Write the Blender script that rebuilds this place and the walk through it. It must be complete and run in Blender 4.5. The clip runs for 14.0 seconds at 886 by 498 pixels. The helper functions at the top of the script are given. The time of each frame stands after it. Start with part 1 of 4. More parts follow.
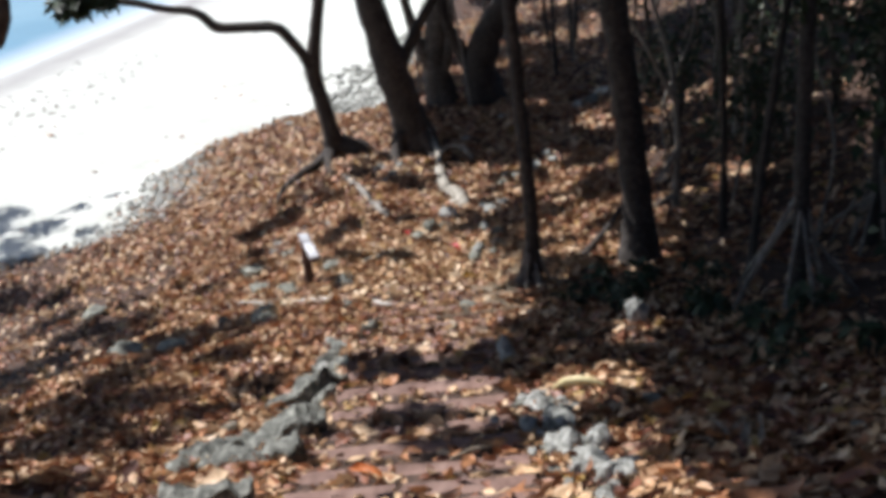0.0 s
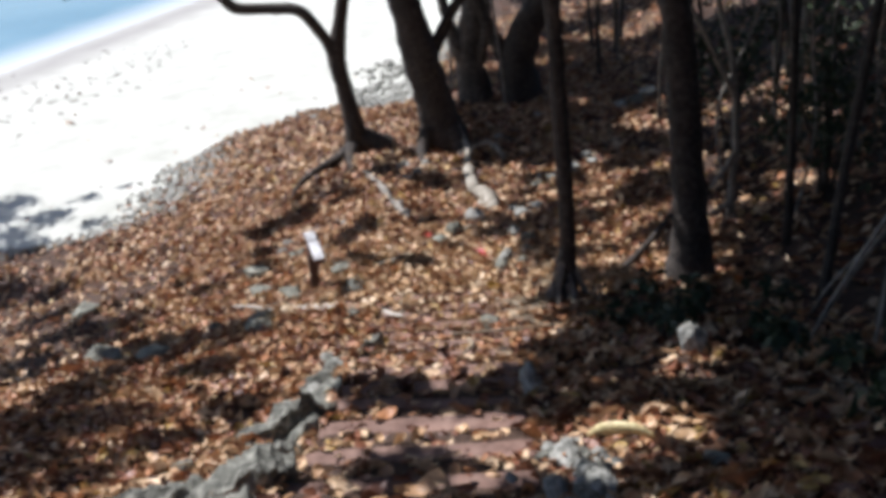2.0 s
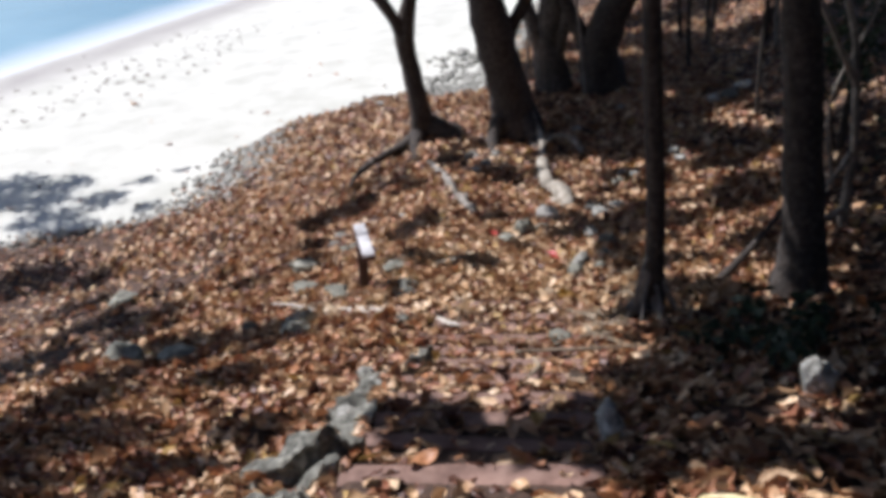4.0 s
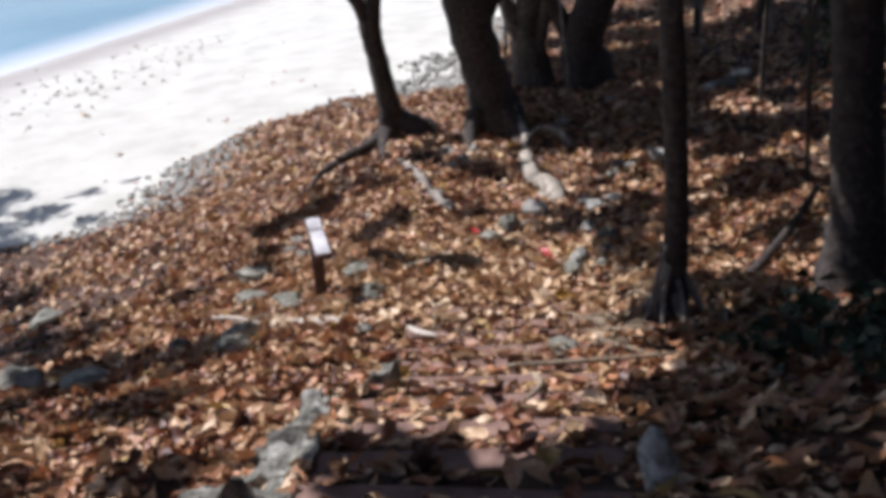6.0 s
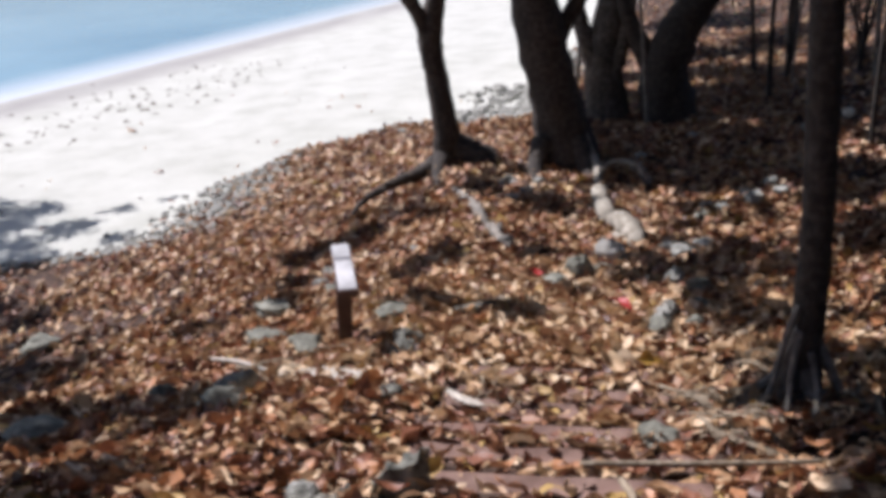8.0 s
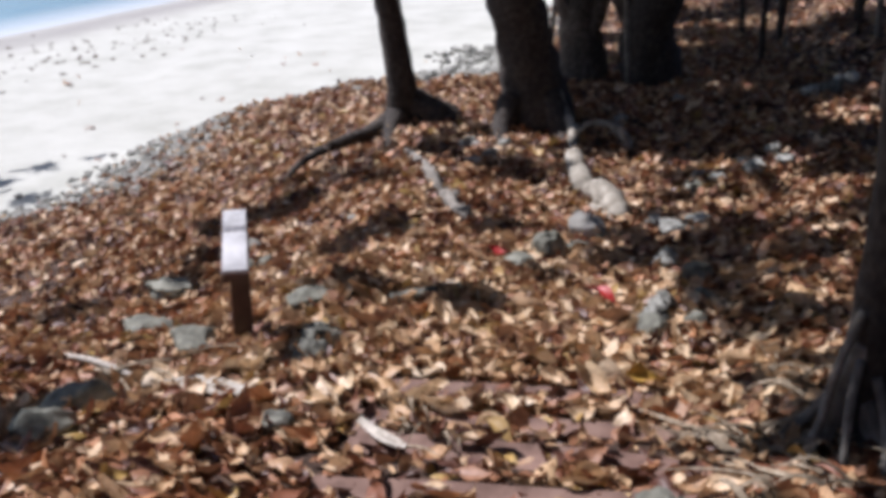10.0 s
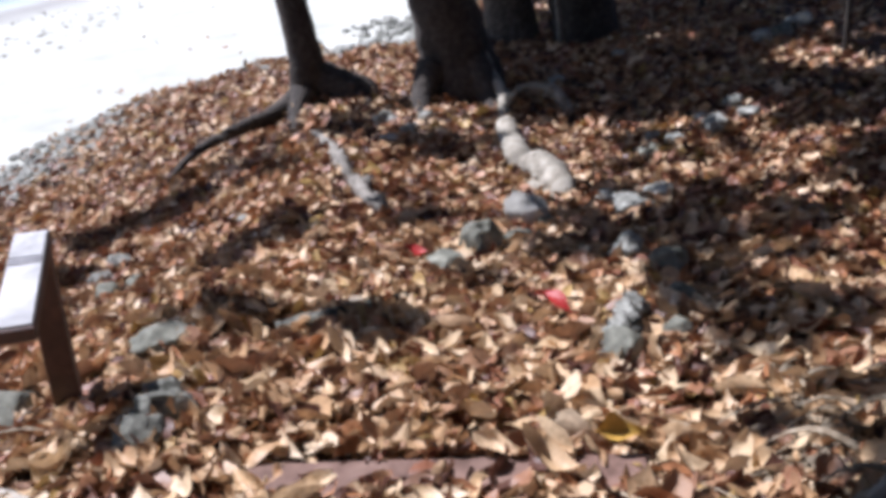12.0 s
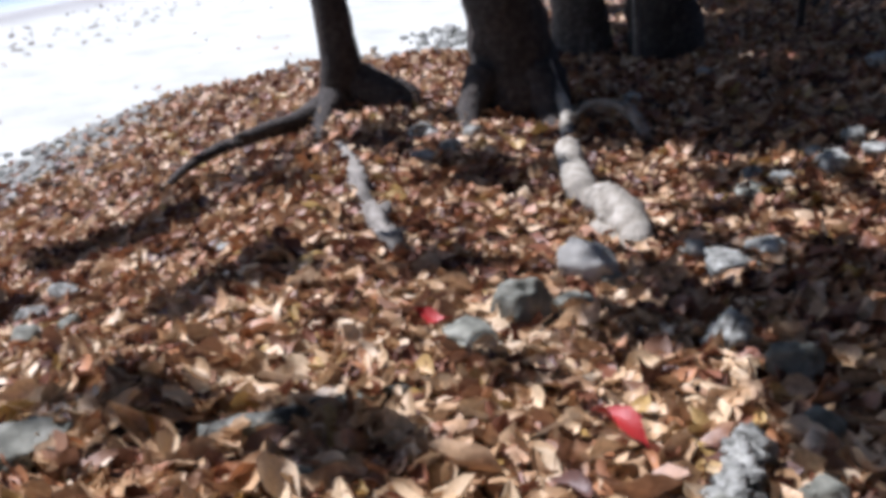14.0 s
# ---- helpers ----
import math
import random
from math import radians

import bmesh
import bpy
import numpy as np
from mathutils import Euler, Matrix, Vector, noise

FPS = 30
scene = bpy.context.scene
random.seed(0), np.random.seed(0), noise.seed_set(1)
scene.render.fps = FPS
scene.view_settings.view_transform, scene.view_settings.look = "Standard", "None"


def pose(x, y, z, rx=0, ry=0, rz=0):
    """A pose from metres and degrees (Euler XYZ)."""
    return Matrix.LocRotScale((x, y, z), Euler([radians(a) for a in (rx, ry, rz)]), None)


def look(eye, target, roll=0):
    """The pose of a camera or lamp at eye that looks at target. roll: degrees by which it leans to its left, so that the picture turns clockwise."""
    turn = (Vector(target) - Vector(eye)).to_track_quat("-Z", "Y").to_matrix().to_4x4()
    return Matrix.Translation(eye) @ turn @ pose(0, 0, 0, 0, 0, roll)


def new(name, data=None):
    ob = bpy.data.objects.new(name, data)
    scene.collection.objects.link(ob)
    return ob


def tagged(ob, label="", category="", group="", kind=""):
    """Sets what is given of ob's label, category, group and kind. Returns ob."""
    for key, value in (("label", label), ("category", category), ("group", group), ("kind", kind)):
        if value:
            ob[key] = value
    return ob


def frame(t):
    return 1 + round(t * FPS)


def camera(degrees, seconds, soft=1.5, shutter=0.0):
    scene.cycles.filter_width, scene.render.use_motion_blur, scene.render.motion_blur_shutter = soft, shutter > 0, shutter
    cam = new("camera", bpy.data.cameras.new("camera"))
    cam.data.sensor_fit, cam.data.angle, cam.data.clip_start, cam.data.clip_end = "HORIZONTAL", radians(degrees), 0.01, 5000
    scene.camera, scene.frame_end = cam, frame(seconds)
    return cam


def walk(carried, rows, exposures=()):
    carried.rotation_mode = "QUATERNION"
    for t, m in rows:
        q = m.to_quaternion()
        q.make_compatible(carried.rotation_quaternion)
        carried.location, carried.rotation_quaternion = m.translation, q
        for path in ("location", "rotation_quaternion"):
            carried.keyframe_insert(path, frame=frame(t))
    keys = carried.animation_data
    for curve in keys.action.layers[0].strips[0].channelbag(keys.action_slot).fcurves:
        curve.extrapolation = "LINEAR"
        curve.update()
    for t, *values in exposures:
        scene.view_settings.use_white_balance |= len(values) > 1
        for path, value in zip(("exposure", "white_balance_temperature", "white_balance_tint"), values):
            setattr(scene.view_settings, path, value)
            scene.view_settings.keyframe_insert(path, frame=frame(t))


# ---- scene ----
# A stepped path down a leaf-strewn wooded bank beside a beach.

# ---------- camera and walk ----------
cam = camera(49.0, 14.0, soft=5.0)
ROWS = [
    (0.0, 0.004, 0.002, 4.206, 64.92, 4.53, -2.12),
    (0.5, 0.082, 0.351, 4.005, 64.64, 5.07, -1.99),
    (1.0, 0.101, 0.710, 3.864, 63.48, 1.64, 0.03),
    (1.5, 0.107, 1.068, 3.717, 64.11, 2.49, 0.33),
    (2.0, 0.139, 1.432, 3.520, 65.46, 3.48, 0.55),
    (2.5, 0.137, 1.783, 3.385, 65.48, 2.30, 0.85),
    (3.0, 0.106, 2.102, 3.221, 66.44, 3.74, 0.08),
    (3.5, 0.118, 2.449, 3.046, 67.07, 3.91, 2.00),
    (4.0, 0.132, 2.780, 2.928, 65.57, 3.08, 5.28),
    (4.2, 0.130, 2.922, 2.866, 65.48, 3.52, 3.16),
    (6.3, -0.045, 4.606, 1.786, 67.63, 3.52, 3.74),
    (6.5, -0.064, 4.766, 1.699, 68.31, 2.38, 3.49),
    (7.0, -0.107, 5.163, 1.527, 68.45, 3.19, 1.42),
    (7.5, -0.143, 5.594, 1.389, 68.93, 3.11, 5.33),
    (8.0, -0.178, 5.988, 1.241, 69.45, 1.73, 7.79),
    (8.2, -0.180, 6.145, 1.174, 69.38, 1.45, 4.66),
    (10.3, -0.191, 7.913, 0.531, 66.85, -0.18, 6.60),
    (10.5, -0.193, 8.072, 0.483, 66.07, 1.14, 4.08),
    (11.0, -0.180, 8.462, 0.373, 65.45, 2.93, 4.68),
    (11.5, -0.118, 8.842, 0.235, 64.05, 2.82, 4.84),
    (12.0, -0.110, 9.156, 0.142, 66.39, 2.68, 1.87),
    (12.5, -0.083, 9.580, 0.011, 67.46, 3.52, 5.03),
    (13.0, -0.086, 9.994, -0.133, 66.47, 3.26, 2.57),
    (13.5, -0.093, 10.437, -0.232, 66.79, 2.81, 5.00),
    (14.0, -0.064, 10.787, -0.330, 67.47, 0.59, 6.33),
]
walk(cam, [(t, pose(x, y, z, rx, ry, rz)) for t, x, y, z, rx, ry, rz in ROWS],
     exposures=[(0.0, 0.60, 6000, 15), (1.5, 0.54, 6000, 16), (7.5, 0.35, 6050, 22), (10.5, 0.27, 5900, 21), (11.2, 0.35, 5740, 21), (12.0, 0.57, 5720, 20), (14.0, 0.52, 5650, 20)])

# ---------- world and sun ----------
SUN_AZ = math.atan2(-0.90, 0.43)          # from +y, clockwise positive
SUN_EL = radians(52)
sky_world = bpy.data.worlds.new("sky")
scene.world = sky_world
sky_world.use_nodes = True
wn = sky_world.node_tree
sky = wn.nodes.new("ShaderNodeTexSky")
sky.sky_type = "NISHITA"
sky.sun_disc = False
sky.sun_elevation = SUN_EL
sky.sun_rotation = SUN_AZ
wn.links.new(sky.outputs[0], wn.nodes["Background"].inputs[0])
wn.nodes["Background"].inputs[1].default_value = 0.058
sun_data = bpy.data.lights.new("sun", "SUN")
sun_data.energy = 5.0
sun_data.angle = radians(0.5)
sun_data.color = (1.0, 0.95, 0.87)
sun_dir = Vector((math.sin(SUN_AZ) * math.cos(SUN_EL), math.cos(SUN_AZ) * math.cos(SUN_EL), math.sin(SUN_EL)))
sun = new("sun", sun_data)
sun.matrix_world = look(sun_dir * 60, (0, 0, 0))

rng = np.random.default_rng(7)


# ---------- materials ----------
def material(name, rough=0.8):
    m = bpy.data.materials.new(name)
    m.use_nodes = True
    b = m.node_tree.nodes["Principled BSDF"]
    b.inputs["Roughness"].default_value = rough
    return m, m.node_tree, b


def node(nt, kind, **values):
    n = nt.nodes.new(kind)
    for key, value in values.items():
        n.inputs[key].default_value = value
    return n


def ramp(nt, stops):
    n = nt.nodes.new("ShaderNodeValToRGB")
    e = n.color_ramp.elements
    while len(e) < len(stops):
        e.new(0.5)
    for el, (p, c) in zip(e, stops):
        el.position = p
        el.color = (*c, 1)
    return n


def noise_tex(nt, scale, detail=5.0, rough=0.6, coords="Object"):
    tc = nt.nodes.new("ShaderNodeTexCoord")
    n = node(nt, "ShaderNodeTexNoise", Scale=scale, Detail=detail, Roughness=rough)
    nt.links.new(tc.outputs[coords], n.inputs["Vector"])
    return n


def mix(nt, fac, a, b, blend="MIX"):
    n = nt.nodes.new("ShaderNodeMix")
    n.data_type = "RGBA"
    n.blend_type = blend
    for sock, v in ((n.inputs[0], fac), (n.inputs[6], a), (n.inputs[7], b)):
        if isinstance(v, bpy.types.NodeSocket):
            nt.links.new(v, sock)
        elif isinstance(v, (int, float)):
            sock.default_value = v
        else:
            sock.default_value = (*v, 1)
    return n.outputs[2]


def bump(nt, bsdf, height, strength=0.5, dist=0.02):
    b = node(nt, "ShaderNodeBump", Strength=strength, Distance=dist)
    nt.links.new(height, b.inputs["Height"])
    nt.links.new(b.outputs[0], bsdf.inputs["Normal"])


def grainy(name, dark, mid, pale, scale, rough=0.85, big=0.15, bumps=0.5, dist=0.02):
    """Two scales of colour and a fine relief."""
    m, nt, b = material(name, rough)
    fine, broad = noise_tex(nt, scale), noise_tex(nt, scale * big, 3)
    r = ramp(nt, ((0.3, dark), (0.5, mid), (0.72, pale)))
    nt.links.new(fine.outputs[0], r.inputs[0])
    r2 = ramp(nt, ((0.35, (0.55, 0.55, 0.55)), (0.65, (1, 1, 1))))
    nt.links.new(broad.outputs[0], r2.inputs[0])
    nt.links.new(mix(nt, 1.0, r.outputs[0], r2.outputs[0], "MULTIPLY"), b.inputs["Base Color"])
    bump(nt, b, fine.outputs[0], bumps, dist)
    return m


def leaf_material(name, stops, source, rough=0.6, glow=0.0):
    m, nt, b = material(name, rough)
    if source == "island":
        g = nt.nodes.new("ShaderNodeNewGeometry")
        value = g.outputs["Random Per Island"]
    else:
        g = nt.nodes.new("ShaderNodeObjectInfo")
        value = g.outputs["Random"]
    r = ramp(nt, stops)
    r.color_ramp.interpolation = "CONSTANT" if len(stops) > 6 else "LINEAR"
    nt.links.new(value, r.inputs[0])
    n = noise_tex(nt, 40, 4)
    r2 = ramp(nt, ((0.3, (0.6, 0.55, 0.5)), (0.6, (1.0, 1.0, 1.0))))
    nt.links.new(n.outputs[0], r2.inputs[0])
    nt.links.new(mix(nt, 1.0, r.outputs[0], r2.outputs[0], "MULTIPLY"), b.inputs["Base Color"])
    bump(nt, b, n.outputs[0], 0.4, 0.004)
    if glow:
        tr = nt.nodes.new("ShaderNodeBsdfTranslucent")
        nt.links.new(b.inputs["Base Color"].links[0].from_socket, tr.inputs["Color"])
        ms = nt.nodes.new("ShaderNodeMixShader")
        ms.inputs[0].default_value = glow
        nt.links.new(b.outputs[0], ms.inputs[1])
        nt.links.new(tr.outputs[0], ms.inputs[2])
        nt.links.new(ms.outputs[0], nt.nodes["Material Output"].inputs[0])
    return m


DRY = ((0.0, (0.11, 0.045, 0.028)), (0.13, (0.34, 0.165, 0.085)), (0.26, (0.55, 0.35, 0.195)), (0.44, (0.65, 0.455, 0.265)),
       (0.60, (0.26, 0.105, 0.055)), (0.74, (0.75, 0.57, 0.37)), (0.84, (0.48, 0.23, 0.105)), (0.97, (0.50, 0.34, 0.11)))
litter_mat = leaf_material("dry_leaves", DRY, "island", 0.5, 0.12)
PALE = ((0.0, (0.30, 0.165, 0.10)), (0.12, (0.58, 0.38, 0.205)), (0.30, (0.69, 0.495, 0.29)), (0.50, (0.77, 0.60, 0.385)),
        (0.66, (0.40, 0.23, 0.13)), (0.78, (0.79, 0.64, 0.45)), (0.90, (0.56, 0.38, 0.22)), (0.97, (0.52, 0.36, 0.14)))
pale_litter_mat = leaf_material("pale_dry_leaves", PALE, "island", 0.5, 0.12)
fallen_mat = leaf_material("dry_leaf", PALE, "object", 0.5, 0.12)
red_mat = leaf_material("red_leaf", ((0.0, (0.45, 0.03, 0.03)), (1.0, (0.5, 0.05, 0.04))), "object", 0.45)
golden_mat = leaf_material("golden_leaf", ((0.0, (0.55, 0.33, 0.06)), (1.0, (0.6, 0.38, 0.08))), "object", 0.5)
orange_mat = leaf_material("orange_leaf", ((0.0, (0.50, 0.15, 0.03)), (1.0, (0.5, 0.22, 0.04))), "object", 0.5)
green_mat = leaf_material("green_leaves", ((0.0, (0.018, 0.035, 0.014)), (0.5, (0.03, 0.055, 0.02)), (1.0, (0.045, 0.065, 0.028))), "island", 0.6)
frond_mat = grainy("dry_frond", (0.17, 0.125, 0.08), (0.34, 0.275, 0.19), (0.54, 0.475, 0.37), 30)
sheath_mat = grainy("bleached_sheath", (0.30, 0.27, 0.22), (0.52, 0.48, 0.41), (0.68, 0.64, 0.57), 22)
bark_dark = grainy("dark_bark", (0.026, 0.021, 0.017), (0.056, 0.046, 0.038), (0.112, 0.095, 0.08), 16, bumps=0.9, dist=0.03)
bark_mid = grainy("grey_bark", (0.05, 0.043, 0.036), (0.11, 0.097, 0.082), (0.22, 0.20, 0.17), 14, bumps=0.9, dist=0.03)
bark_pale = grainy("pale_bark", (0.14, 0.125, 0.105), (0.27, 0.25, 0.215), (0.42, 0.39, 0.34), 14, bumps=0.8, dist=0.02)
root_mat = grainy("weathered_root", (0.15, 0.13, 0.10), (0.38, 0.35, 0.285), (0.56, 0.525, 0.45), 12, bumps=0.8, dist=0.03)
stone_mat = grainy("grey_stone", (0.045, 0.046, 0.037), (0.20, 0.205, 0.17), (0.50, 0.50, 0.43), 16, bumps=1.0, dist=0.04)
smooth_mat = grainy("worn_grey_stone", (0.10, 0.105, 0.083), (0.25, 0.256, 0.205), (0.43, 0.43, 0.36), 12, bumps=0.5, dist=0.02)
pale_mat = grainy("smooth_pale_stone", (0.34, 0.335, 0.30), (0.48, 0.475, 0.43), (0.60, 0.59, 0.54), 7, bumps=0.4, dist=0.01)
coral_mat = grainy("pale_coral_stone", (0.13, 0.135, 0.115), (0.41, 0.415, 0.37), (0.66, 0.665, 0.61), 20, bumps=0.9, dist=0.03)
plank_mat = grainy("red_brown_timber", (0.14, 0.08, 0.06), (0.26, 0.16, 0.125), (0.36, 0.24, 0.19), 9, bumps=0.35, dist=0.01)
post_mat = grainy("brown_painted_wood", (0.045, 0.018, 0.015), (0.075, 0.030, 0.025), (0.10, 0.045, 0.035), 22, 0.55, bumps=0.3, dist=0.004)
plate_mat = grainy("white_plaque", (0.62, 0.63, 0.65), (0.78, 0.79, 0.80), (0.84, 0.85, 0.86), 18, 0.35, bumps=0.05, dist=0.002)
# two greys for the shade painted on the plaque's upper part
plaque_shade_mat = grainy("grey_plaque_shade", (0.18, 0.18, 0.19), (0.25, 0.25, 0.27), (0.34, 0.34, 0.36), 30, 0.5)
pale_plaque_shade_mat = grainy("pale_grey_plaque_shade", (0.40, 0.41, 0.42), (0.52, 0.53, 0.54), (0.60, 0.61, 0.62), 26, 0.5)
debris_mat = grainy("dark_wrack", (0.05, 0.04, 0.03), (0.12, 0.095, 0.07), (0.2, 0.17, 0.13), 30)

# ground: leaf mould under the trees, coral sand on the beach
ground_mat, nt, b = material("leaf_mould_and_sand", 0.95)
at = nt.nodes.new("ShaderNodeAttribute")
at.attribute_name = "sand"
fine, mid, broad = noise_tex(nt, 38, 6, 0.7), noise_tex(nt, 7, 5), noise_tex(nt, 0.8, 4)
soil = ramp(nt, ((0.30, (0.022, 0.014, 0.011)), (0.50, (0.075, 0.045, 0.03)), (0.66, (0.20, 0.12, 0.078)), (0.78, (0.34, 0.23, 0.15))))
nt.links.new(fine.outputs[0], soil.inputs[0])
soil2 = ramp(nt, ((0.35, (0.5, 0.45, 0.42)), (0.62, (1, 1, 1))))
nt.links.new(mid.outputs[0], soil2.inputs[0])
sand = ramp(nt, ((0.3, (0.45, 0.465, 0.41)), (0.5, (0.54, 0.555, 0.50)), (0.75, (0.61, 0.625, 0.57))))
nt.links.new(broad.outputs[0], sand.inputs[0])
wet = nt.nodes.new("ShaderNodeAttribute")
wet.attribute_name = "wet"
speck = ramp(nt, ((0.30, (0.6, 0.6, 0.6)), (0.48, (1, 1, 1))))
nt.links.new(mid.outputs[0], speck.inputs[0])
sand_m = mix(nt, 0.14, sand.outputs[0], speck.outputs[0], "MULTIPLY")
sand_c = mix(nt, wet.outputs["Fac"], sand_m, (0.30, 0.29, 0.28))
edge = node(nt, "ShaderNodeMath")
edge.operation = "MULTIPLY_ADD"
edge.inputs[1].default_value = 1.5
nt.links.new(mid.outputs[0], edge.inputs[0])
edge.inputs[2].default_value = -0.75
add = node(nt, "ShaderNodeMath")
add.operation = "ADD"
add.use_clamp = True
nt.links.new(at.outputs["Fac"], add.inputs[0])
nt.links.new(edge.outputs[0], add.inputs[1])
er = ramp(nt, ((0.4, (0, 0, 0)), (0.6, (1, 1, 1))))
nt.links.new(add.outputs[0], er.inputs[0])
nt.links.new(mix(nt, er.outputs[0], mix(nt, 1.0, soil.outputs[0], soil2.outputs[0], "MULTIPLY"), sand_c), b.inputs["Base Color"])
bump(nt, b, fine.outputs[0], 0.6, 0.03)

# sea
sea_mat, nt, b = material("shallow_sea", 0.12)
wv = noise_tex(nt, 1.1, 5, 0.55)
wb = noise_tex(nt, 0.06, 3)
sr = ramp(nt, ((0.35, (0.16, 0.31, 0.40)), (0.7, (0.25, 0.42, 0.50))))
nt.links.new(wb.outputs[0], sr.inputs[0])
foam = nt.nodes.new("ShaderNodeAttribute")
foam.attribute_name = "foam"
nt.links.new(mix(nt, foam.outputs["Fac"], sr.outputs[0], (0.80, 0.84, 0.85)), b.inputs["Base Color"])
bump(nt, b, wv.outputs[0], 0.25, 0.10)


# ---------- mesh helpers ----------
def mesh_from(name, verts, faces, mat, smooth=True):
    me = bpy.data.meshes.new(name)
    me.from_pydata([tuple(v) for v in verts], [], [tuple(f) for f in faces])
    if smooth:
        me.polygons.foreach_set("use_smooth", [True] * len(me.polygons))
    me.materials.append(mat)
    me.update()
    return me


def part(name, me, parent, label=""):
    ob = new(name, me)
    ob.parent = parent
    if label:
        ob["label"] = label
    return ob


def box(bm, cx, cy, cz, sx, sy, sz, turn=None):
    m = Matrix.Translation((cx, cy, cz)) @ (turn or Matrix.Identity(4)) @ Matrix.Diagonal((sx, sy, sz, 1))
    return bmesh.ops.create_cube(bm, size=1, matrix=m)["verts"]


def bm_mesh(name, bm, mat, bevel=0.0, smooth=False):
    if bevel:
        bmesh.ops.bevel(bm, geom=list(bm.edges), offset=bevel, segments=2, affect="EDGES", profile=0.6)
    me = bpy.data.meshes.new(name)
    bm.to_mesh(me)
    bm.free()
    me.materials.append(mat)
    if smooth:
        me.polygons.foreach_set("use_smooth", [True] * len(me.polygons))
    return me


def tube(points, radii, sides=10, rough=0.12, seed=0.0, flat=1.0, steps=5):
    """Verts and faces of a gnarled tube along a smoothed line."""
    pts = [Vector(p) for p in points]
    line, rad = [], []
    n = len(pts)
    for i in range(n - 1):
        p0, p1, p2, p3 = pts[max(i - 1, 0)], pts[i], pts[i + 1], pts[min(i + 2, n - 1)]
        for k in range(steps):
            u = k / steps
            line.append(0.5 * (2 * p1 + (p2 - p0) * u + (2 * p0 - 5 * p1 + 4 * p2 - p3) * u * u + (3 * p1 - p0 - 3 * p2 + p3) * u ** 3))
            rad.append(radii[i] + (radii[i + 1] - radii[i]) * u)
    line.append(pts[-1])
    rad.append(radii[-1])
    verts, faces = [], []
    ref = Vector((0.31, 0.95, 0.05))
    for i, (p, r) in enumerate(zip(line, rad)):
        d = (line[min(i + 1, len(line) - 1)] - line[max(i - 1, 0)]).normalized()
        a = d.cross(ref)
        if a.length < 0.1:
            a = d.cross(Vector((1, 0, 0)))
        a.normalize()
        c = d.cross(a)
        for k in range(sides):
            th = 2 * math.pi * k / sides
            q = Vector((math.cos(th) * 1.3, math.sin(th) * 1.3, i * 0.35 + seed))
            rr = r * (1 + rough * (2 * noise.noise(q * 1.7) + noise.noise(q * 4.1)))
            verts.append(p + rr * (math.cos(th) * a + math.sin(th) * c * flat))
    m = len(line)
    for i in range(m - 1):
        for k in range(sides):
            k2 = (k + 1) % sides
            faces.append((i * sides + k, i * sides + k2, (i + 1) * sides + k2, (i + 1) * sides + k))
    verts += [line[0], line[-1]]
    for k in range(sides):
        faces.append((m * sides, (k + 1) % sides, k))
        faces.append((m * sides + 1, (m - 1) * sides + k, (m - 1) * sides + (k + 1) % sides))
    return verts, faces


def tube_mesh(name, points, radii, mat, **kw):
    v, f = tube(points, radii, **kw)
    return mesh_from(name, v, f, mat)


# ---------- the lie of the land ----------
PROFILE = ((-12, 8.6), (-4, 4.8), (0, 2.9), (2.8, 1.6), (4.8, 0.45), (6, -0.05), (8, -0.7), (10.8, -1.66), (12, -1.95),
           (13.5, -2.2), (15, -2.43), (16.5, -2.56), (19, -2.68), (24, -2.98), (32, -3.4), (60, -3.65), (200, -3.6))
SEA = -5.3
PY, PZ = np.array(PROFILE, float).T
# the crest of the bank above the beach, as x for each y
CREST_Y = (2, 16, 20, 21.6, 22.4, 23, 24, 25, 25.8, 26.4, 28, 32, 40, 60)
CREST_X = (-15, -13, -12, -10.4, -8.8, -7.9, -7.1, -6.5, -5.9, -3.6, -2.4, -1.4, -0.3, 4)
# where the leaves give way to sand, likewise
SAND_Y = (2, 16, 19, 20.2, 20.7, 21.2, 22, 23, 24, 25, 25.8, 26.4, 28, 32, 40, 60)
SAND_X = (-15, -13, -11.5, -9.6, -7.2, -6.3, -6.1, -5.8, -5.8, -6.0, -5.3, -3.0, -1.5, -0.5, 0.6, 5)


def shore(x, y):
    """Metres inland of the waterline."""
    return ((x + 18.8) - 0.30 * (y - 40)) / 1.044


def hollow(x):
    """The dip in the crest between the forked tree and the big trunk."""
    return np.exp(-((x + 1.9) / 1.05) ** 2)


def hill(x, y):
    z = sum(w * np.interp(y + d, PY, PZ) for w, d in ((1, -1), (2, -0.5), (3, 0), (2, 0.5), (1, 1))) / 9
    fall = np.interp(y, (10, 13, 17, 21, 25), (0.14, 0.21, 0.30, 0.30, 0.22))
    left, right = np.clip(x + 1.6, -40, 0), np.clip(x, 0.8, 8) - 0.8
    over = np.clip(np.interp(y, CREST_Y, CREST_X) - x, 0, 40)
    z = z - 0.95 * np.clip((y - 24) / 4, 0, 1) * hollow(x)
    # the ground drops a little beside the steps, behind the edging rocks
    z = z - 0.27 * np.exp(-((y - 7.7) / 1.5) ** 2) * np.clip((-1.0 - x) / 0.25, 0, 1) * np.interp(x, (-3.2, -1.9), (0.2, 1))
    return z + fall * left - np.interp(y, (21, 23.5, 25), (0.04, 0.15, 0.45)) * over + 0.09 * right + 0.25 * (np.clip(x, 5, 40) - 5)


def beach(x, y):
    s = shore(x, y)
    return SEA + 0.045 * np.clip(s, 0, 20) + 0.04 * np.clip(s, -60, 0)


